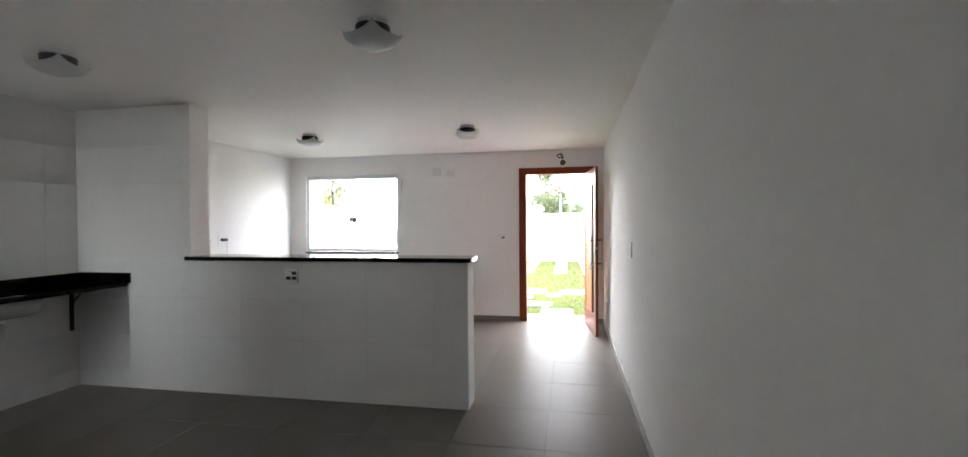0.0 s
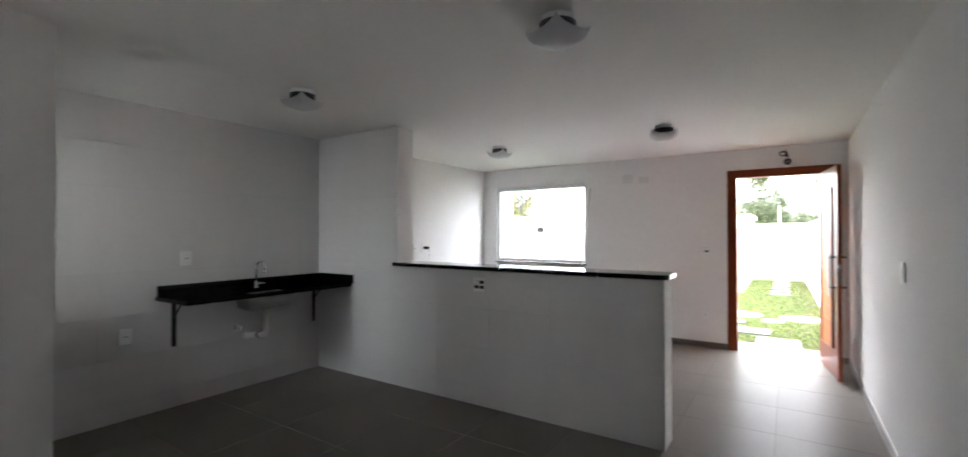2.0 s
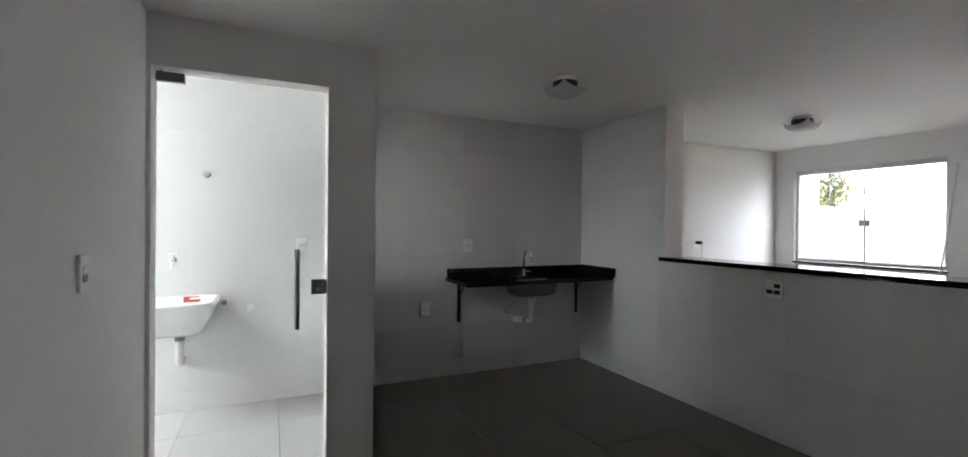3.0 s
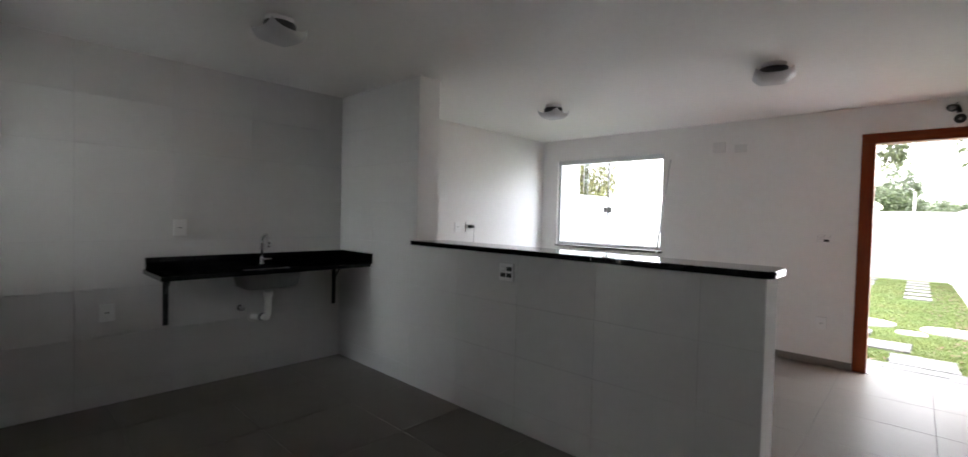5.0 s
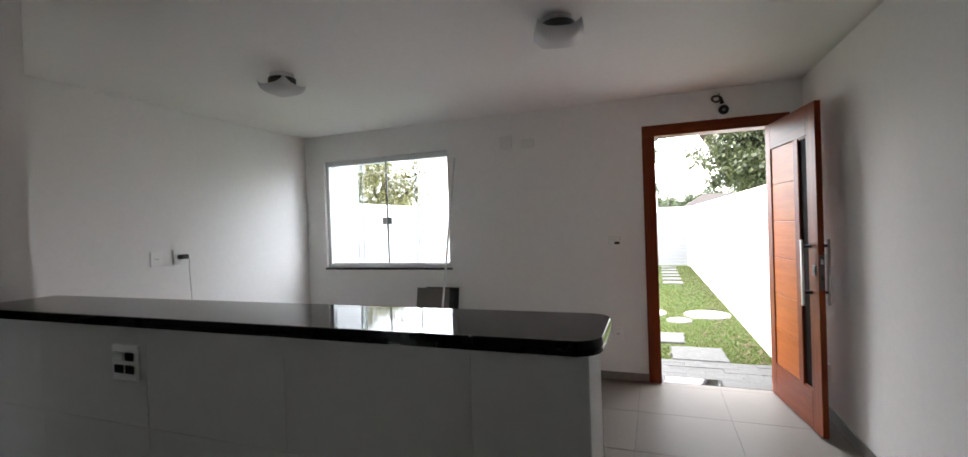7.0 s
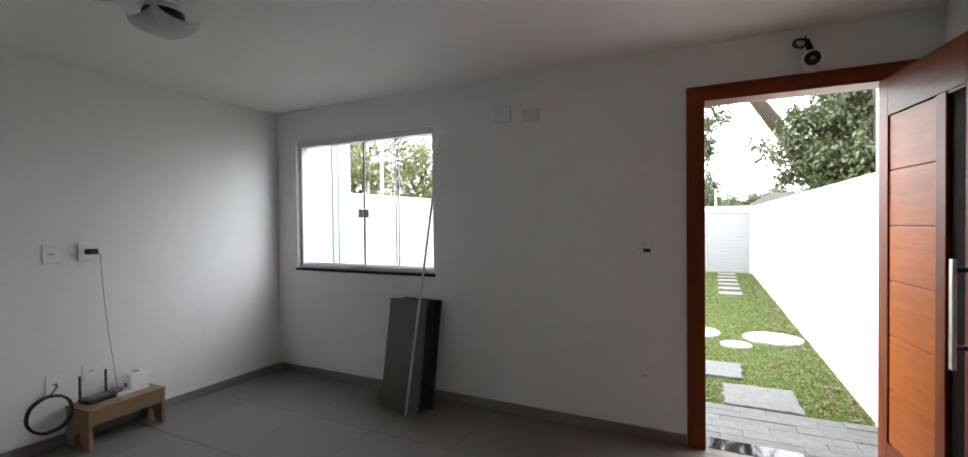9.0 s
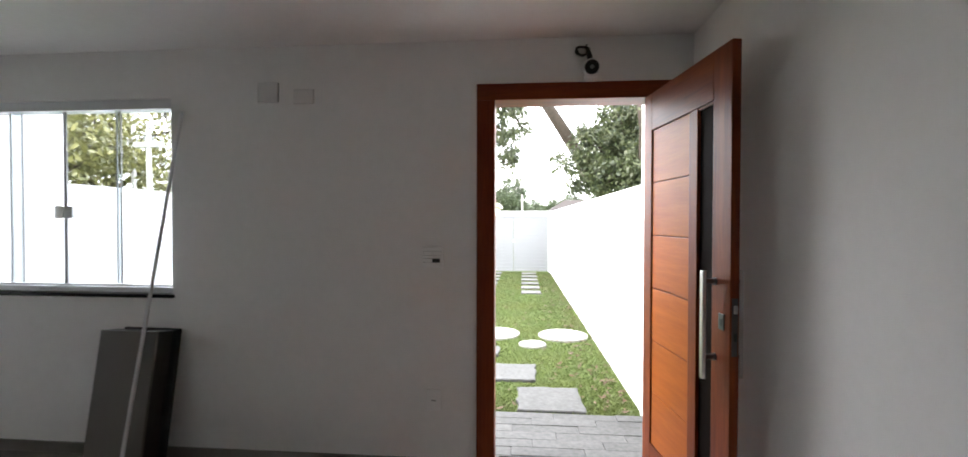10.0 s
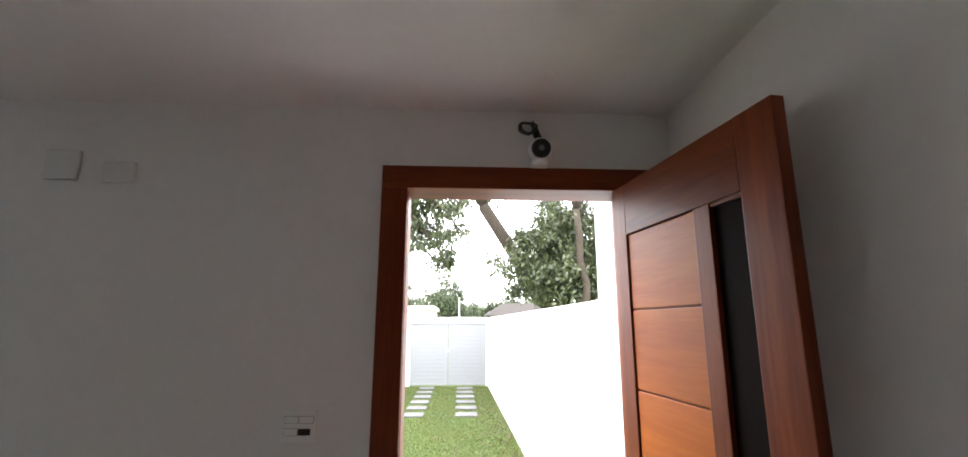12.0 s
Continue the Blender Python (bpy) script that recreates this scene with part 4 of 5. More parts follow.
# ---- service yard ----


def glass_door():
    ob = thing("glass_door", pose(GX - 0.055, 0, 0), "frameless tempered glass door to the service yard, closed", "glass door")
    y0, y1, z1 = -0.212, 0.578, 2.118
    p = part("pane", box(-0.005, 0.005, y0, y1, 0.008, z1, 0.001, 1), DOORPANE, ob)
    p.visible_shadow = False
    fit_ = part("patch_fitting", box(-0.016, 0.016, y0 + 0.002, y0 + 0.125, z1 - 0.035, z1 + 0.012, 0.004), GREYPLASTIC, ob, "grey metal pivot fitting")
    part("pivot", tube([(0, y0 + 0.025, z1 + 0.012), (0, y0 + 0.025, z1 + 0.026)], 0.009, 12), STEEL, fit_)
    part("floor_pivot", box(-0.016, 0.016, y0 + 0.002, y0 + 0.125, 0.008, 0.05, 0.004), GREYPLASTIC, ob)
    for s in (-1, 1):
        h = part("bar_handle", tube([(s * 0.045, 0.445, 0.80), (s * 0.045, 0.445, 1.235)], 0.0135, 16), GREYPLASTIC, ob, "upright grey bar handle")
        for z in (0.845, 1.19):
            part("standoff", tube([(s * 0.005, 0.445, z), (s * 0.04, 0.445, z)], 0.009, 12), STEEL, h)
    lock = part("lock_case", box(-0.022, 0.022, 0.52, 0.578, 0.985, 1.065, 0.005), GREYPLASTIC, ob, "grey metal glass lock")
    part("cylinder", tube([(0.022, 0.55, 1.015), (0.03, 0.55, 1.015)], 0.009, 14), STEEL, lock)
    part("strike", box(-0.02, 0.02, 0.5795, 0.5995, 0.985, 1.065, 0.004), GREYPLASTIC, ob)
    part("key", box(0.03, 0.05, 0.549, 0.551, 1.0, 1.02, 0.0005), STEEL, lock)
    return ob


glass_door()


def laundry_tank():
    ob = thing("laundry_tank", pose(LEFT, -0.31, 0), "white moulded laundry tank hung on the tiled wall", "laundry sink")
    bm = bmesh.new()
    n, rings = 36, []
    for hx, hy, cx, z in ((0.10, 0.13, 0.15, 0.60), (0.15, 0.20, 0.17, 0.63), (0.20, 0.25, 0.205, 0.74), (0.215, 0.27, 0.22, 0.815), (0.235, 0.295, 0.238, 0.83), (0.235, 0.295, 0.238, 0.85),
                          (0.21, 0.27, 0.235, 0.85), (0.20, 0.25, 0.22, 0.82), (0.17, 0.22, 0.20, 0.72), (0.11, 0.15, 0.16, 0.64)):
        ring = []
        for k in range(n):
            t = 2 * math.pi * k / n
            c, s = math.cos(t), math.sin(t)
            rr = (abs(c) ** 4.5 + abs(s) ** 4.5) ** (-1 / 4.5)
            ring.append(bm.verts.new((max(0.001, cx + hx * c * rr), hy * s * rr, z)))
        rings.append(ring)
    for a, b in zip(rings, rings[1:]):
        for k in range(n):
            bm.faces.new((a[k], a[(k + 1) % n], b[(k + 1) % n], b[k])).smooth = True
    bm.faces.new(rings[0][::-1])
    bm.faces.new(rings[-1])
    bmesh.ops.recalc_face_normals(bm, faces=bm.faces[:])
    tank = part("tank", bm, CERAMIC, ob)
    lab = part("sticker", box(0.0265, 0.0275, 0.05, 0.19, 0.803, 0.845), REDPRINT, tank, "small red paper label")
    part("sticker_print", box(0.0276, 0.0282, 0.09, 0.18, 0.822, 0.836), WHITEPLASTIC, lab)
    drain = part("drain_pipe", tube([(0.17, 0.05, 0.605), (0.17, 0.05, 0.44)] + [(0.17 - 0.04 * (1 - math.cos(radians(a))), 0.05, 0.44 - 0.04 * math.sin(radians(a))) for a in range(15, 91, 15)]
                    + [(0.06, 0.04, 0.395), (0.0, 0.035, 0.39)], 0.027, 14), PVC, ob)
    part("collar", tube([(0.17, 0.05, 0.56), (0.17, 0.05, 0.60)], 0.031, 14), GREYPLASTIC, drain)
    return ob


laundry_tank()


def garden_tap(name, m, label):
    ob = thing(name, m, label, "tap")
    part("flange", tube([(0, 0, 0), (0.008, 0, 0)], 0.022, 18), CHROME, ob)
    part("body", tube([(0.006, 0, 0), (0.05, 0, 0), (0.075, 0, -0.004), (0.09, 0, -0.02), (0.092, 0, -0.055)], [0.011, 0.012, 0.011, 0.010, 0.009], 14), CHROME, ob)
    part("stem", tube([(0.045, 0, 0.0), (0.045, 0, 0.045)], 0.008, 12), CHROME, ob)
    part("handle", box(0.038, 0.052, -0.03, 0.03, 0.043, 0.053, 0.004), CHROME, ob)
    return ob


garden_tap("wall_tap", pose(LEFT, -0.323, 1.11), "chrome wall tap above the laundry tank")


def wall_valve(name, x, y, z, mat, label):
    ob = thing(name, pose(x, y, z), label, "pipe outlet")
    part("flange", tube([(0, 0, 0), (0.006, 0, 0)], 0.026, 18), CHROME if mat is CHROME else WHITEPLASTIC, ob)
    part("spout", tube([(0.004, 0, 0), (0.04, 0, 0)], 0.016, 14), mat, ob)
    part("cap", tube([(0.038, 0, 0), (0.052, 0, 0)], 0.021, 8), mat, ob)


wall_valve("shower_valve", LEFT, -0.119, 1.743, CHROME, "small chrome valve high on the tiles")
wall_valve("drain_outlet", LEFT, 0.001, 0.79, COPPER, "short brass pipe end beside the laundry tank")
wall_valve("pipe_cap", LEFT, 0.171, 0.734, WHITEPLASTIC, "small white capped pipe on the tiles")
wall_valve("pipe_cap", LEFT, 1.04, 0.41, GREYPLASTIC, "small grey capped pipe low in the kitchen")
wall_valve("pipe_cap", LEFT, 2.405, 0.552, CHROME, "small angle valve under the sink")
round_socket("wall_outlet", pose(LEFT, 0.537, 1.214, 0, 0, 90), "white power outlet in the service yard")

# ---- front garden ----
ground_bm = bmesh.new()
reach = 900
ground = [(-reach, OUT), (reach, OUT), (reach, reach), (-reach, reach)]
ground_bm.faces.new([ground_bm.verts.new((x, y, GROUND)) for x, y in ground])
solid("ground", ground_bm, SOIL, "grassy garden soil running out to the horizon", "ground", kind="structure")
rear_bm = bmesh.new()
rear_bm.faces.new([rear_bm.verts.new((x, y, GROUND - 0.002)) for x, y in ((-reach, -reach), (reach, -reach), (reach, OUT), (-reach, OUT))])
solid("ground_rear", rear_bm, SOIL, "bare soil under and behind the house", "ground", kind="structure")

YL, YR, GATE = LEFT, 0.69, 18.0
YR2 = 0.555
solid("garden_wall_right", outline([(YR, 7.64), (YR + 0.14, 7.64), (YR2 + 0.14, GATE + 0.15), (YR2, GATE + 0.15)], GROUND - 0.1, 1.70, 0.006), YARDWALL, "white rendered garden boundary wall", "garden wall", kind="structure")
solid("garden_wall_left", box(YL - 0.16, YL - 0.02, 7.42, GATE + 0.15, GROUND - 0.1, 1.71, 0.006), YARDWALL, "white rendered garden boundary wall", "garden wall", kind="structure")
solid("porch_wall_right", box(YR - 0.02, YR + 0.16, OUT + 0.001, 7.64, GROUND - 0.1, 3.0, 0.004), YARDWALL, "tall white porch side wall", "wall", kind="structure")
solid("porch_wall_left", box(YL - 0.16, YL + 0.0, OUT + 0.001, 7.42, GROUND - 0.1, 3.0, 0.004), YARDWALL, "tall white porch side wall", "wall", kind="structure")
solid("street_wall", pierced(YL - 0.02, YR2 - 0.002, GROUND - 0.1, 1.715, GATE, GATE + 0.15, [(-1.60, 0.505, -2, 1.55)], along_x), YARDWALL,
      "white rendered street wall with a gate opening", "garden wall", kind="structure")


def gate():
    ob = thing("street_gate", pose(0, GATE + 0.05, GROUND), "white slatted metal double gate, closed", "gate")
    for a, b in ((-1.59, -0.555), (-0.545, 0.495)):
        part("gate_frame", box(a, a + 0.045, -0.02, 0.02, 0.03, 1.70, 0.003), GATEPAINT, ob)
        part("gate_frame", box(b - 0.045, b, -0.02, 0.02, 0.03, 1.70, 0.003), GATEPAINT, ob)
        for z in (0.03, 1.655):
            part("gate_rail", box(a + 0.046, b - 0.046, -0.02, 0.02, z, z + 0.045, 0.003), GATEPAINT, ob)
        for k in range(15):
            z = 0.08 + k * 0.105
            part("slat", box(a + 0.046, b - 0.046, -0.012, 0.006, z, z + 0.096, 0.003, 1), GATEPAINT, ob)
        part("gate_backing", box(a + 0.046, b - 0.046, 0.0065, 0.010, 0.076, 1.654), GATEPAINT, ob)
    part("latch", box(-0.58, -0.52, -0.035, -0.0205, 0.92, 0.98, 0.004), STEEL, ob)
    return ob


gate()
spigot = thing("wall_spigot", pose(YR - 0.081, 13.9, 1.45), "small white bracket on the garden wall", "bracket")
part("plate", box(-0.012, -0.0005, -0.05, 0.05, -0.05, 0.05, 0.003), GREYPLASTIC, spigot)
part("arm", tube([(-0.01, 0, 0.01), (-0.09, 0.0, 0.03), (-0.10, 0, -0.03)], 0.012, 10), GREYPLASTIC, spigot)


def stepping_stone(x0, x1, y0, y1, mat, label, seed, group):
    rnd = random.Random(seed)
    pts = []
    for (ax, ay), (bx, by) in zip(((x0, y0), (x1, y0), (x1, y1), (x0, y1)), ((x1, y0), (x1, y1), (x0, y1), (x0, y0))):
        for k in range(7):
            f = k / 7
            pts.append((ax + (bx - ax) * f + rnd.uniform(-0.012, 0.012), ay + (by - ay) * f + rnd.uniform(-0.012, 0.012)))
    ob = solid("stepping_stone", outline(pts, GROUND - 0.03, GROUND + 0.028, 0.006), mat, label, "stepping stone", group)
    return ob


def disc(x, y, r, seed):
    rnd = random.Random(seed)
    pts = [(x + (r + rnd.uniform(-0.006, 0.006)) * math.cos(2 * math.pi * k / 40), y + (r + rnd.uniform(-0.006, 0.006)) * math.sin(2 * math.pi * k / 40)) for k in range(40)]
    solid("round_stepping_stone", outline(pts, GROUND - 0.03, GROUND + 0.026, 0.006), PALESTONE, "pale round concrete stepping stone in the lawn", "stepping stone", "round stepping stones")


SLABS = [(-0.31, 0.24, 7.60, 8.13), (-0.70, -0.13, 8.31, 8.81), (-1.12, -0.54, 9.12, 9.50)]
for k, s in enumerate(SLABS):
    stepping_stone(*s, STONE, "rough grey slate slab set in the lawn", 11 + k, "slate slabs")
DISCS = [(0.28, 10.15, 0.33), (-0.14, 9.66, 0.17), (-0.64, 10.18, 0.335), (-1.15, 9.75, 0.18), (-1.62, 10.2, 0.33)]
for k, s in enumerate(DISCS):
    disc(*s, 31 + k)
STRIPS = [(x0, x1, 13.72 + 0.72 * k, 14.08 + 0.72 * k) for k in range(6) for x0, x1 in ((-0.29, 0.125), (-1.27, -0.885))]
for k, s in enumerate(STRIPS):
    stepping_stone(*s, TRACKSTONE, "narrow pale concrete strip of the wheel track", 51 + k, "wheel track strips")


def covered(x, y):
    if x > YR - 0.01 + (YR2 - YR) * (y - 7.64) / (GATE - 7.64):
        return True
    if any(a - 0.01 < x < b + 0.01 and c - 0.01 < y < d + 0.01 for a, b, c, d in SLABS + STRIPS):
        return True
    return any((x - a) ** 2 + (y - b) ** 2 < (r + 0.01) ** 2 for a, b, r in DISCS)


def lawn():
    rnd = random.Random(5)
    verts, faces = [], []
    for k in range(150000):
        near = k % 3 != 0
        x = rnd.uniform(-1.9, YR - 0.01) if near else rnd.uniform(YL, YR - 0.01)
        y = 7.56 + (GATE - 7.6) * rnd.random() ** 1.5
        if covered(x, y):
            continue
        a, h = rnd.uniform(0, 6.283), rnd.uniform(0.010, 0.026)
        w = rnd.uniform(0.003, 0.006) * (1 + (y - 7.5) * 0.08)
        dx, dy = w * math.cos(a), w * math.sin(a)
        lx, ly = rnd.uniform(-0.025, 0.025), rnd.uniform(-0.025, 0.025)
        i = len(verts)
        verts += [(x - dx, y - dy, GROUND - 0.002), (x + dx, y + dy, GROUND - 0.002), (x + lx, y + ly, GROUND + h)]
        faces.append((i, i + 1, i + 2))
    me = bpy.data.meshes.new("lawn")
    me.from_pydata(verts, [], faces)
    me.materials.append(GRASS)
    tagged(new("lawn", me), "short green lawn with worn yellowish patches", "grass", kind="stuff")
    verts, faces = [], []
    for k in range(800):
        x, y = rnd.uniform(-3.5, YR - 0.03), rnd.uniform(7.6, 17.3)
        if rnd.random() < 0.5:
            x = YR - 0.03 - abs(rnd.gauss(0, 0.35))
        if covered(x, y):
            continue
        a, l, w, z = rnd.uniform(0, 6.283), rnd.uniform(0.02, 0.05), rnd.uniform(0.008, 0.017), GROUND + rnd.uniform(0.022, 0.038)
        c, s = math.cos(a), math.sin(a)
        i = len(verts)
        for u, v, q in ((-l, 0, 0.012), (-0.2 * l, -w, 0.0), (-0.2 * l, w, 0.006), (l, 0, 0.016)):
            verts.append((x + u * c - v * s, y + u * s + v * c, z + q * rnd.uniform(0.2, 1.6)))
        faces += [(i, i + 1, i + 2), (i + 1, i + 3, i + 2)]
    me = bpy.data.meshes.new("fallen_leaves")
    me.from_pydata(verts, [], faces)
    me.materials.append(DEADLEAF)
    tagged(new("fallen_leaves", me), "brown fallen leaves scattered over the lawn", "leaves", kind="stuff")


lawn()

# ---- trees ----


def leaf_sheet(centres, count, size, spread, seed, droop=0.5, flat=0.75):
    """Many small bent leaves gathered round the twig ends."""
    rnd = random.Random(seed)
    verts, faces = [], []
    for k in range(count):
        c, r = centres[k % len(centres)]
        p = Vector(c) + Vector((rnd.gauss(0, 1), rnd.gauss(0, 1), rnd.gauss(0, flat))) * r * spread
        d = Vector((rnd.uniform(-1, 1), rnd.uniform(-1, 1), rnd.uniform(-1, 0.5) - droop)).normalized()
        s = d.cross(Vector((rnd.uniform(-1, 1), rnd.uniform(-1, 1), rnd.uniform(-1, 1)))).normalized()
        nrm = d.cross(s)
        l = size * rnd.uniform(0.7, 1.3)
        w = l * rnd.uniform(0.16, 0.24)
        i = len(verts)
        verts += [tuple(p), tuple(p + d * l * 0.45 + s * w - nrm * l * 0.05), tuple(p + d * l * 0.45 - s * w - nrm * l * 0.05), tuple(p + d * l - nrm * l * 0.12)]
        faces += [(i, i + 1, i + 2), (i + 1, i + 3, i + 2)]
    me = bpy.data.meshes.new("crown")
    me.from_pydata(verts, [], faces)
    return me


def limb(a, b, r0, r1, seed, sway=0.12, n=7):
    rnd = random.Random(seed)
    a, b = Vector(a), Vector(b)
    l = (b - a).length
    pts = []
    for k in range(n + 1):
        f = k / n
        w = sway * l * f * (1 - f) * 2
        pts.append(a.lerp(b, f) + Vector((rnd.uniform(-w, w), rnd.uniform(-w, w), rnd.uniform(-w, w) * 0.5)))
    return tube(pts, [r0 + (r1 - r0) * k / n for k in range(n + 1)], 9), pts


def tree(base, fork, tips, trunk_r, leaf, leaf_mat, count, clump, label, seed, crown_spread=0.5, droop=0.5):
    """Trunk to the fork, limbs to the tips, twigs beyond them, leaves on the twigs."""
    rnd = random.Random(seed)
    ob = thing("tree", pose(*base), label, "tree")
    base = Vector(base)
    rel = [Vector(t) - base for t in tips]
    top = Vector(fork) - base
    bm, _ = limb((0, 0, -0.1), top, trunk_r, trunk_r * 0.75, seed, 0.05)
    part("trunk", bm, BARK, ob)
    centres = []
    for k, t in enumerate(rel):
        bm, pts = limb(top, t, trunk_r * 0.5, trunk_r * 0.09, seed + k + 1, 0.18)
        for p in pts[3:]:
            for q in range(3):
                e = p + Vector((rnd.uniform(-1, 1), rnd.uniform(-1, 1), rnd.uniform(-0.7, 0.8))) * clump * 1.1
                twig, _ = limb(p, e, trunk_r * 0.07, trunk_r * 0.02, rnd.randint(0, 99999), 0.2, 3)
                bm = join(bm, twig)
                centres.append((tuple(e), clump * rnd.uniform(0.5, 1.1)))
        part("limb", bm, BARK, ob)
    rnd.shuffle(centres)
    me = leaf_sheet(centres, count, leaf, crown_spread, seed + 77, droop)
    me.materials.append(leaf_mat)
    c = new("crown", me)
    c.parent = ob
    return ob


# the big tree behind the garden wall, its bare leaning limb and the boughs that hang over the garden
tree((3.3, 19.2, GROUND), (2.9, 19.0, 2.6), [(1.35, 18.2, 3.0), (1.8, 18.4, 4.1), (2.7, 18.4, 4.6), (3.6, 18.6, 5.2), (2.3, 17.6, 2.7), (3.4, 17.7, 3.4), (4.4, 18.4, 4.4), (4.9, 19.2, 3.2), (2.8, 19.6, 5.6), (3.9, 17.8, 2.4)],
     0.24, 0.16, LEAVES, 24000, 0.5, "dense dark-green mango tree behind the garden wall", 3, 0.55, 0.55)
tree((4.2, 20.3, GROUND), (0.5, 19.7, 5.4), [(-0.2, 19.6, 6.6), (-0.6, 19.2, 7.4), (0.6, 19.5, 7.6)],
     0.26, 0.20, LEAVES, 1500, 0.7, "tall tree with a bare leaning trunk", 23, 0.6, 0.5)
tree((-5.2, 15.8, GROUND), (-3.2, 15.6, 6.3), [(-0.30, 15.2, 3.7), (-0.25, 15.2, 4.3), (-0.60, 15.2, 3.05), (-0.66, 15.3, 2.8), (-0.45, 15.2, 3.4), (-1.2, 15.2, 3.9), (-1.35, 15.1, 3.6), (-0.7, 15.0, 4.1), (-1.0, 15.1, 4.6)],
     0.2, 0.105, LEAVES, 15000, 0.22, "tree with thin leafy boughs hanging over the garden", 41, 0.6, 0.8)
tree((3.35, 17.3, GROUND), (3.0, 17.2, 4.7), [(2.6, 17.2, 7.0), (3.2, 17.0, 7.2), (3.9, 17.5, 6.4)],
     0.12, 0.20, LEAVES, 900, 0.6, "slender tree trunk rising behind the garden wall", 61, 0.6, 0.5)
# yellowish trees beyond the left garden wall
for k, (x, y, h) in enumerate(((-12.6, 21.5, 4.6), (-13.0, 17.0, 5.2), (-11.6, 13.2, 4.9), (-10.6, 10.6, 4.4))):
    tips = [(x + 2.0 * math.cos(a), y + 2.0 * math.sin(a), h - 1.0 + 0.9 * math.sin(3 * a + k)) for a in (0.3 + 6.283 * j / 7 for j in range(7))] + [(x, y, h + 0.6), (x + 0.6, y - 0.6, h + 0.2)]
    tree((x, y, GROUND), (x + 0.1, y, 1.9), tips, 0.17, 0.17, YELLOWLEAVES, 9000, 0.6, "yellow-green tree beyond the garden wall", 101 + 13 * k, 0.6, 0.3)
# trees far down the street
for k, (x, y, h, r) in enumerate(((-1.8, 52, 5.0, 1.7), (1.2, 66, 2.9, 2.2), (3.6, 60, 2.8, 2.0), (-7.4, 60, 5.0, 2.8), (6.6, 70, 4.2, 3.2), (9.5, 62, 4.6, 3.0))):
    tips = [(x + r * math.cos(a), y + r * math.sin(a), h - 1.4 + 0.8 * math.sin(2 * a + k)) for a in (0.5 + 6.283 * j / 8 for j in range(8))] + [(x, y, h + 0.8), (x + 0.8, y, h + 0.3), (x - 0.9, y, h)]
    tree((x, y, GROUND), (x, y, 1.6), tips, 0.2, 0.27, FARLEAVES, 13000, 0.75, "round green tree far down the street", 301 + 17 * k, 0.55, 0.1)

hill_bm = bmesh.new()
prev = None
rnd = random.Random(9)
for k in range(61):
    x = -420 + 14 * k
    z = 12 + 7 * math.sin(k * 0.31) + 5 * math.sin(k * 0.83 + 1) + rnd.uniform(-1, 1)
    a, b, c = hill_bm.verts.new((x, 330, GROUND)), hill_bm.verts.new((x, 350, z * 0.6)), hill_bm.verts.new((x, 385, z))
    if prev:
        hill_bm.faces.new((prev[0], a, b, prev[1]))
        hill_bm.faces.new((prev[1], b, c, prev[2]))
    prev = (a, b, c)
solid("backdrop_hill", hill_bm, HILL, "low wooded hills on the horizon", "hill", kind="structure")


def far_house(x0, x1, y0, y1, h, roof, label):
    ob = thing("house", pose((x0 + x1) / 2, (y0 + y1) / 2, GROUND), label, "house")
    a, b = (x1 - x0) / 2, (y1 - y0) / 2
    part("wall", pierced(-a, a, 0, h, -b, b, [(-a * 0.6, -a * 0.25, h * 0.42, h * 0.8), (a * 0.2, a * 0.6, h * 0.42, h * 0.8)], along_x), PALEWALL, ob)
    for u in (-a * 0.425, a * 0.4):
        w = part("window", box(u - a * 0.16, u + a * 0.16, -b + 0.06, -b + 0.1, h * 0.43, h * 0.79), ALU, ob)
        part("pane", box(u - a * 0.14, u + a * 0.14, -b + 0.05, -b + 0.058, h * 0.45, h * 0.77), DARKPANE, w)
    bm = bmesh.new()
    e = 0.5
    if roof:
        pts = [(-a - e, -b - e, h), (a + e, -b - e, h), (a + e, b + e, h), (-a - e, b + e, h), (-a * 0.55, 0, h + roof), (a * 0.55, 0, h + roof)]
        v = [bm.verts.new(p) for p in pts]
        for f in ((0, 1, 5, 4), (1, 2, 5), (2, 3, 4, 5), (3, 0, 4), (3, 2, 1, 0)):
            bm.faces.new([v[i] for i in f])
        part("roof", bm, ROOFTILE, ob)
    else:
        bm.free()
        part("roof", box(-a - 0.15, a + 0.15, -b - 0.15, b + 0.15, h, h + 0.25, 0.02), PALEWALL, ob)
    return ob


far_house(-6.6, -2.0, 34, 40, 2.5, 0, "cream flat-roofed house across the street")
far_house(1.6, 4.6, 30, 34, 2.1, 0.75, "low house with a brown tiled roof")
far_house(2.6, 6.8, 24, 28, 1.7, 0.6, "low neighbouring house with a grey-brown roof")


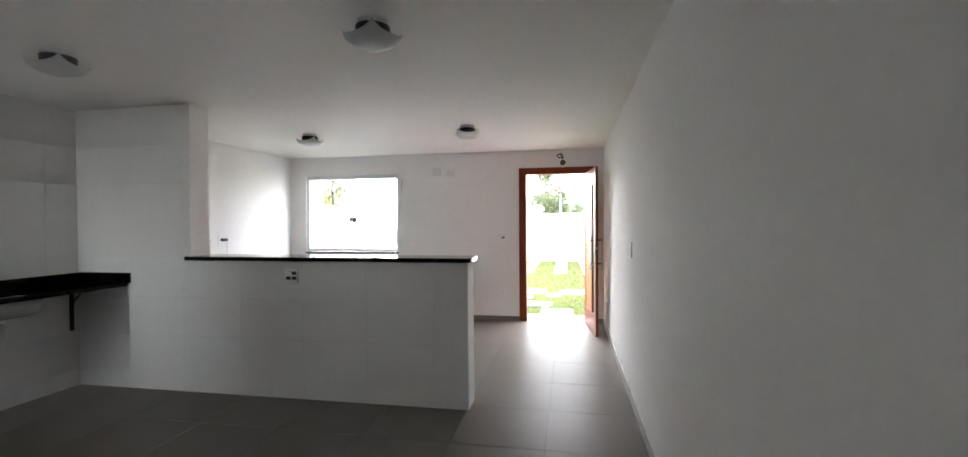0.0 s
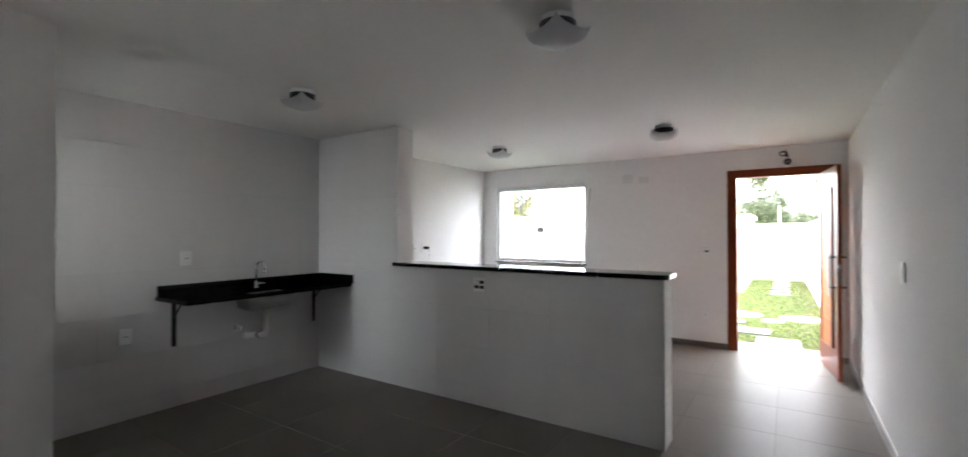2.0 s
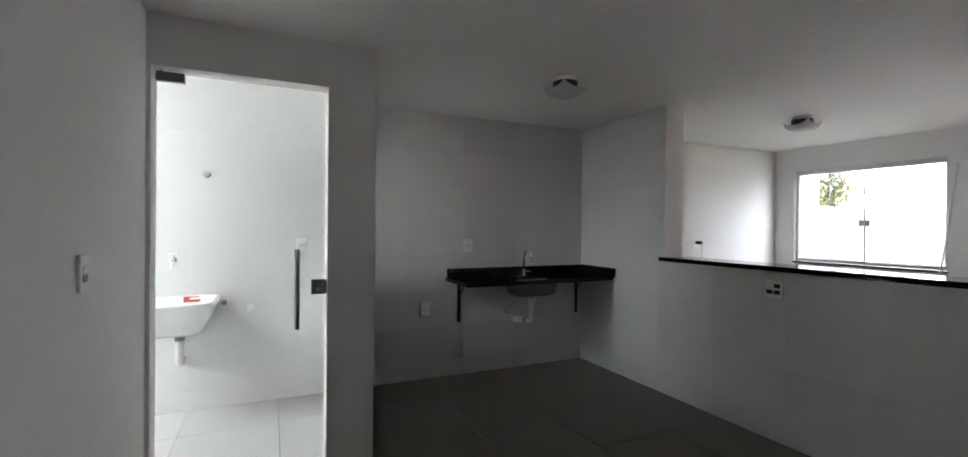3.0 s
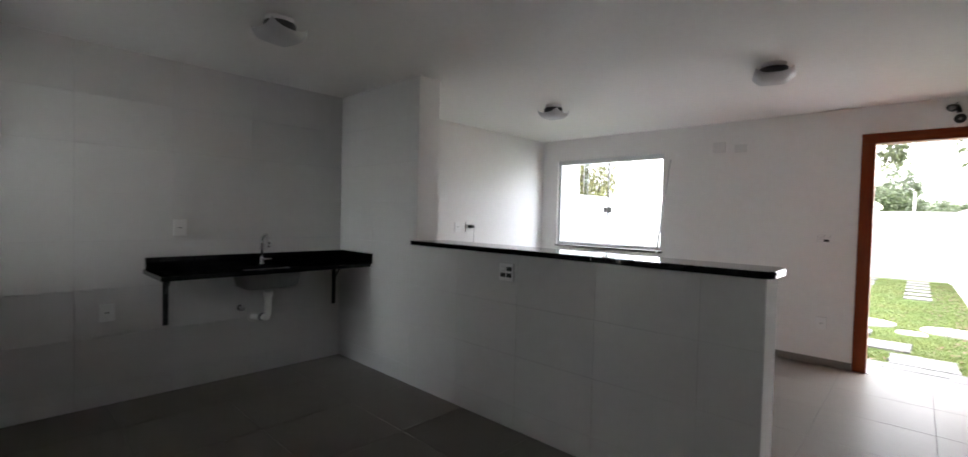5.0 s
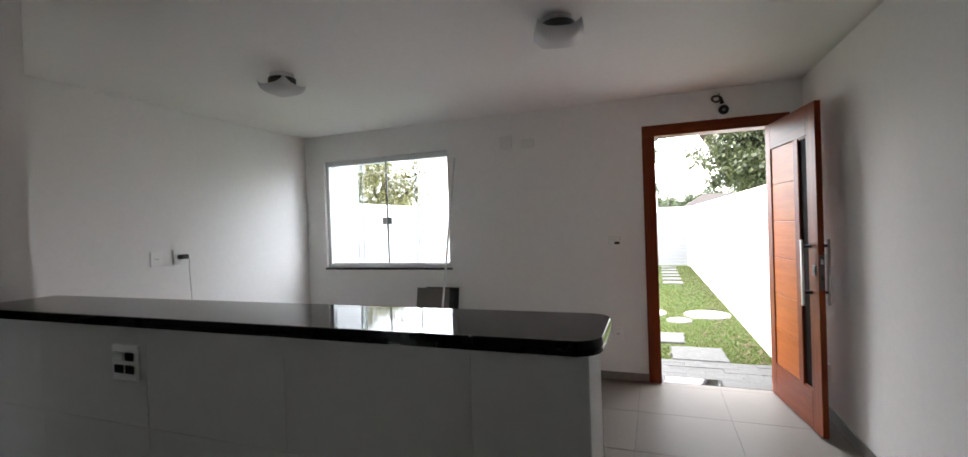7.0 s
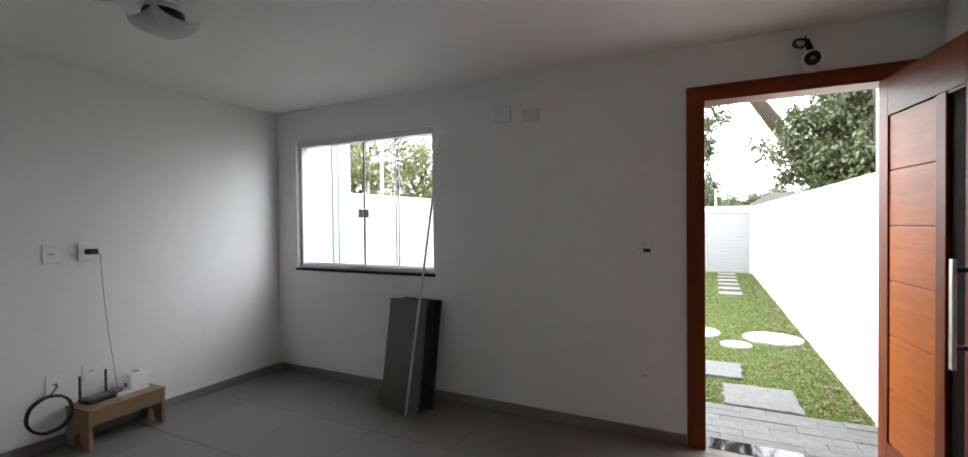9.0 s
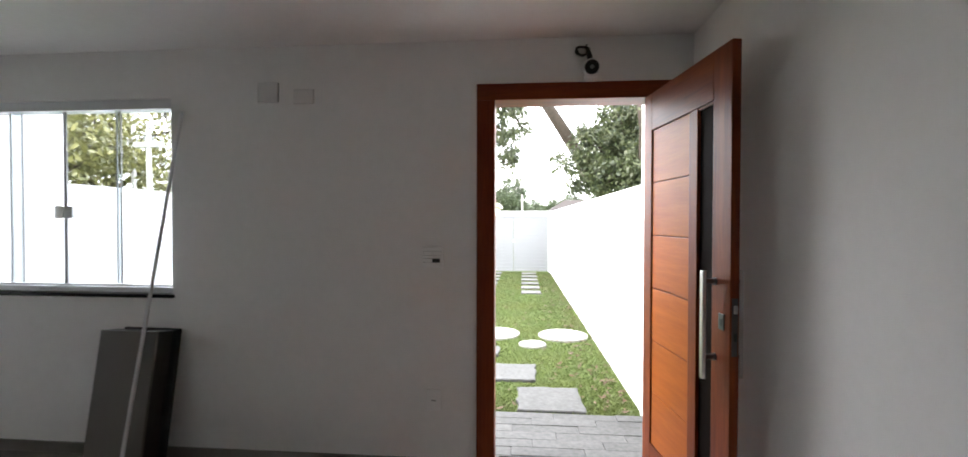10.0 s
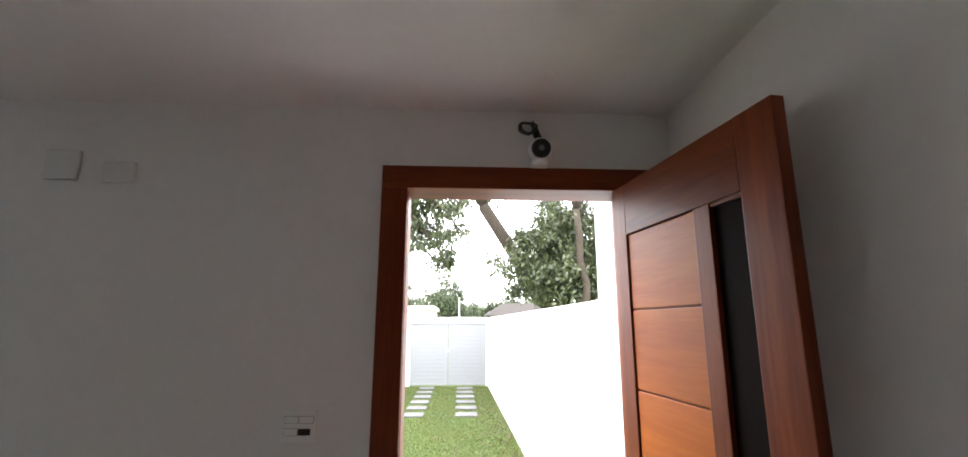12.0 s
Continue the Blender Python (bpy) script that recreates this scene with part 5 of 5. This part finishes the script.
def utility_pole(x, y, h, label, r=0.14):
    ob = thing("utility_pole", pose(x, y, GROUND), label, "utility pole")
    part("pole", tube([(0, 0, -0.2), (0, 0, h)], [r, r * 0.65], 12), CONCRETE, ob)
    part("crossarm", box(-5 * r, 5 * r, -0.05, 0.05, h - 0.5, h - 0.38, 0.01), CONCRETE, ob)
    for u in (-4.3 * r, -1.4 * r, 1.4 * r, 4.3 * r):
        part("insulator", lathe([(0.2 * r, 0), (0.35 * r, 0.04), (0.2 * r, 0.07), (0.3 * r, 0.1), (0.15 * r, 0.13)], 10, centre=(u, 0, h - 0.38)), GREYPLASTIC, ob)
    return ob


utility_pole(-8.28, 13.2, 3.62, "slim grey concrete post beyond the garden wall", 0.065)
utility_pole(-11.15, 16.0, 4.2, "slim grey concrete post beyond the garden wall", 0.075)
post = thing("street_post", pose(-0.3, 30, GROUND), "thin pale post far down the street", "post")
part("shaft", tube([(0, 0, -0.1), (0, 0, 3.0)], [0.05, 0.035], 8), CONCRETE, post)
part("cap", tube([(0, 0, 3.0), (0, 0, 3.05)], 0.06, 8), CONCRETE, post)


def wire(a, b, sag, label):
    pts = [Vector(a).lerp(Vector(b), k / 24) - Vector((0, 0, sag * 4 * (k / 24) * (1 - k / 24))) for k in range(25)]
    solid("overhead_cable", tube(pts, 0.012, 6), BLACKPLASTIC, label, "cable", "overhead cables")


wire((-8.28, 13.2, 3.32), (-24, 28.6, 5.6), 0.5, "thin black overhead cable across the street")
wire((-8.28, 13.2, 3.36), (-3.2, 8.4, 3.9), 0.25, "thin black overhead cable across the street")
wire((-20, 27, 7.0), (14, 26, 6.4), 0.8, "thin black overhead cable across the street")
wire((-20, 27, 6.2), (14, 26, 6.0), 0.8, "thin black overhead cable across the street")

# ---- pieces: floor tiles, wall tiles, porch stones ----


def lay_floor(parent, x0, x1, y0, y1, mat):
    for a, b in spans(x0, x1, 0.01, 0.60):
        for c, d in spans(y0, y1, 5.77, 0.60):
            j = 0.0013
            piece("floor_tile", b - a - 2 * j, d - c - 2 * j, 0.003, 0.0009, mat, parent, pose((a + b) / 2, (c + d) / 2, 0))


lay_floor(floor, LEFT, RIGHT, 0.73, FRONT + 0.02, FLOOR)
lay_floor(floor, GX - 0.13, RIGHT, -3.6, 0.73, FLOOR)
lay_floor(floor, LEFT, GX - 0.13, -3.6, 0.73, YARDTILE)

J = 0.0003
for c, d in spans(0.861, BAR0 + 0.007, 1.405, 0.54):
    for e, f in spans(0.001, TOP - 0.001, 0.465, 0.32):
        piece("wall_tile", d - c - 2 * J, f - e - 2 * J, 0.007, 0.0004, WALLTILE, wall_left, pose(LEFT, (c + d) / 2, (e + f) / 2, 90, 0, 90))
for c, d in spans(-3.6, 0.729, 0.32, 0.54):
    for e, f in spans(0.001, 2.79, 0.465, 0.32):
        piece("wall_tile", d - c - 2 * J, f - e - 2 * J, 0.007, 0.0004, WALLTILE, wall_left, pose(LEFT, (c + d) / 2, (e + f) / 2, 90, 0, 90))

for a, b in spans(LEFT + 0.001, -0.576, -3.0, 0.54):
    for e, f in spans(0.001, 1.097, 0.465, 0.32):
        piece("wall_tile", b - a - 2 * J, f - e - 2 * J, 0.0069, 0.0004, WALLTILE, bar, pose((a + b) / 2, BAR0 - 0.007, (e + f) / 2, 90, 0, 0))
for a, b in spans(LEFT + 0.001, -2.926, -3.0, 0.54):
    for e, f in spans(1.099, TOP - 0.001, 0.465, 0.32):
        piece("wall_tile", b - a - 2 * J, f - e - 2 * J, 0.0069, 0.0004, WALLTILE, stub, pose((a + b) / 2, BAR0 - 0.007, (e + f) / 2, 90, 0, 0))

porch = solid("porch", box(YL + 0.001, YR - 0.021, OUT + 0.001, 7.53, GROUND - 0.1, -0.1165), STONE, "grey mortar bed of the stone porch", "pavement", kind="structure")
rnd = random.Random(21)
for r, (c, d) in enumerate(spans(OUT + 0.021, 7.53, OUT + 0.021, 0.1155)):
    for a, b in spans(YL + 0.003, YR - 0.022, -0.2 + 0.17 * (r % 3), 0.48):
        piece("porch_stone", b - a - 0.003, d - c - 0.003, 0.02, 0.0025, STONE, porch, pose((a + b) / 2, (c + d) / 2, -0.11 + rnd.uniform(-0.0035, 0.0035), rnd.uniform(-0.8, 0.8), rnd.uniform(-0.3, 0.3), 0))
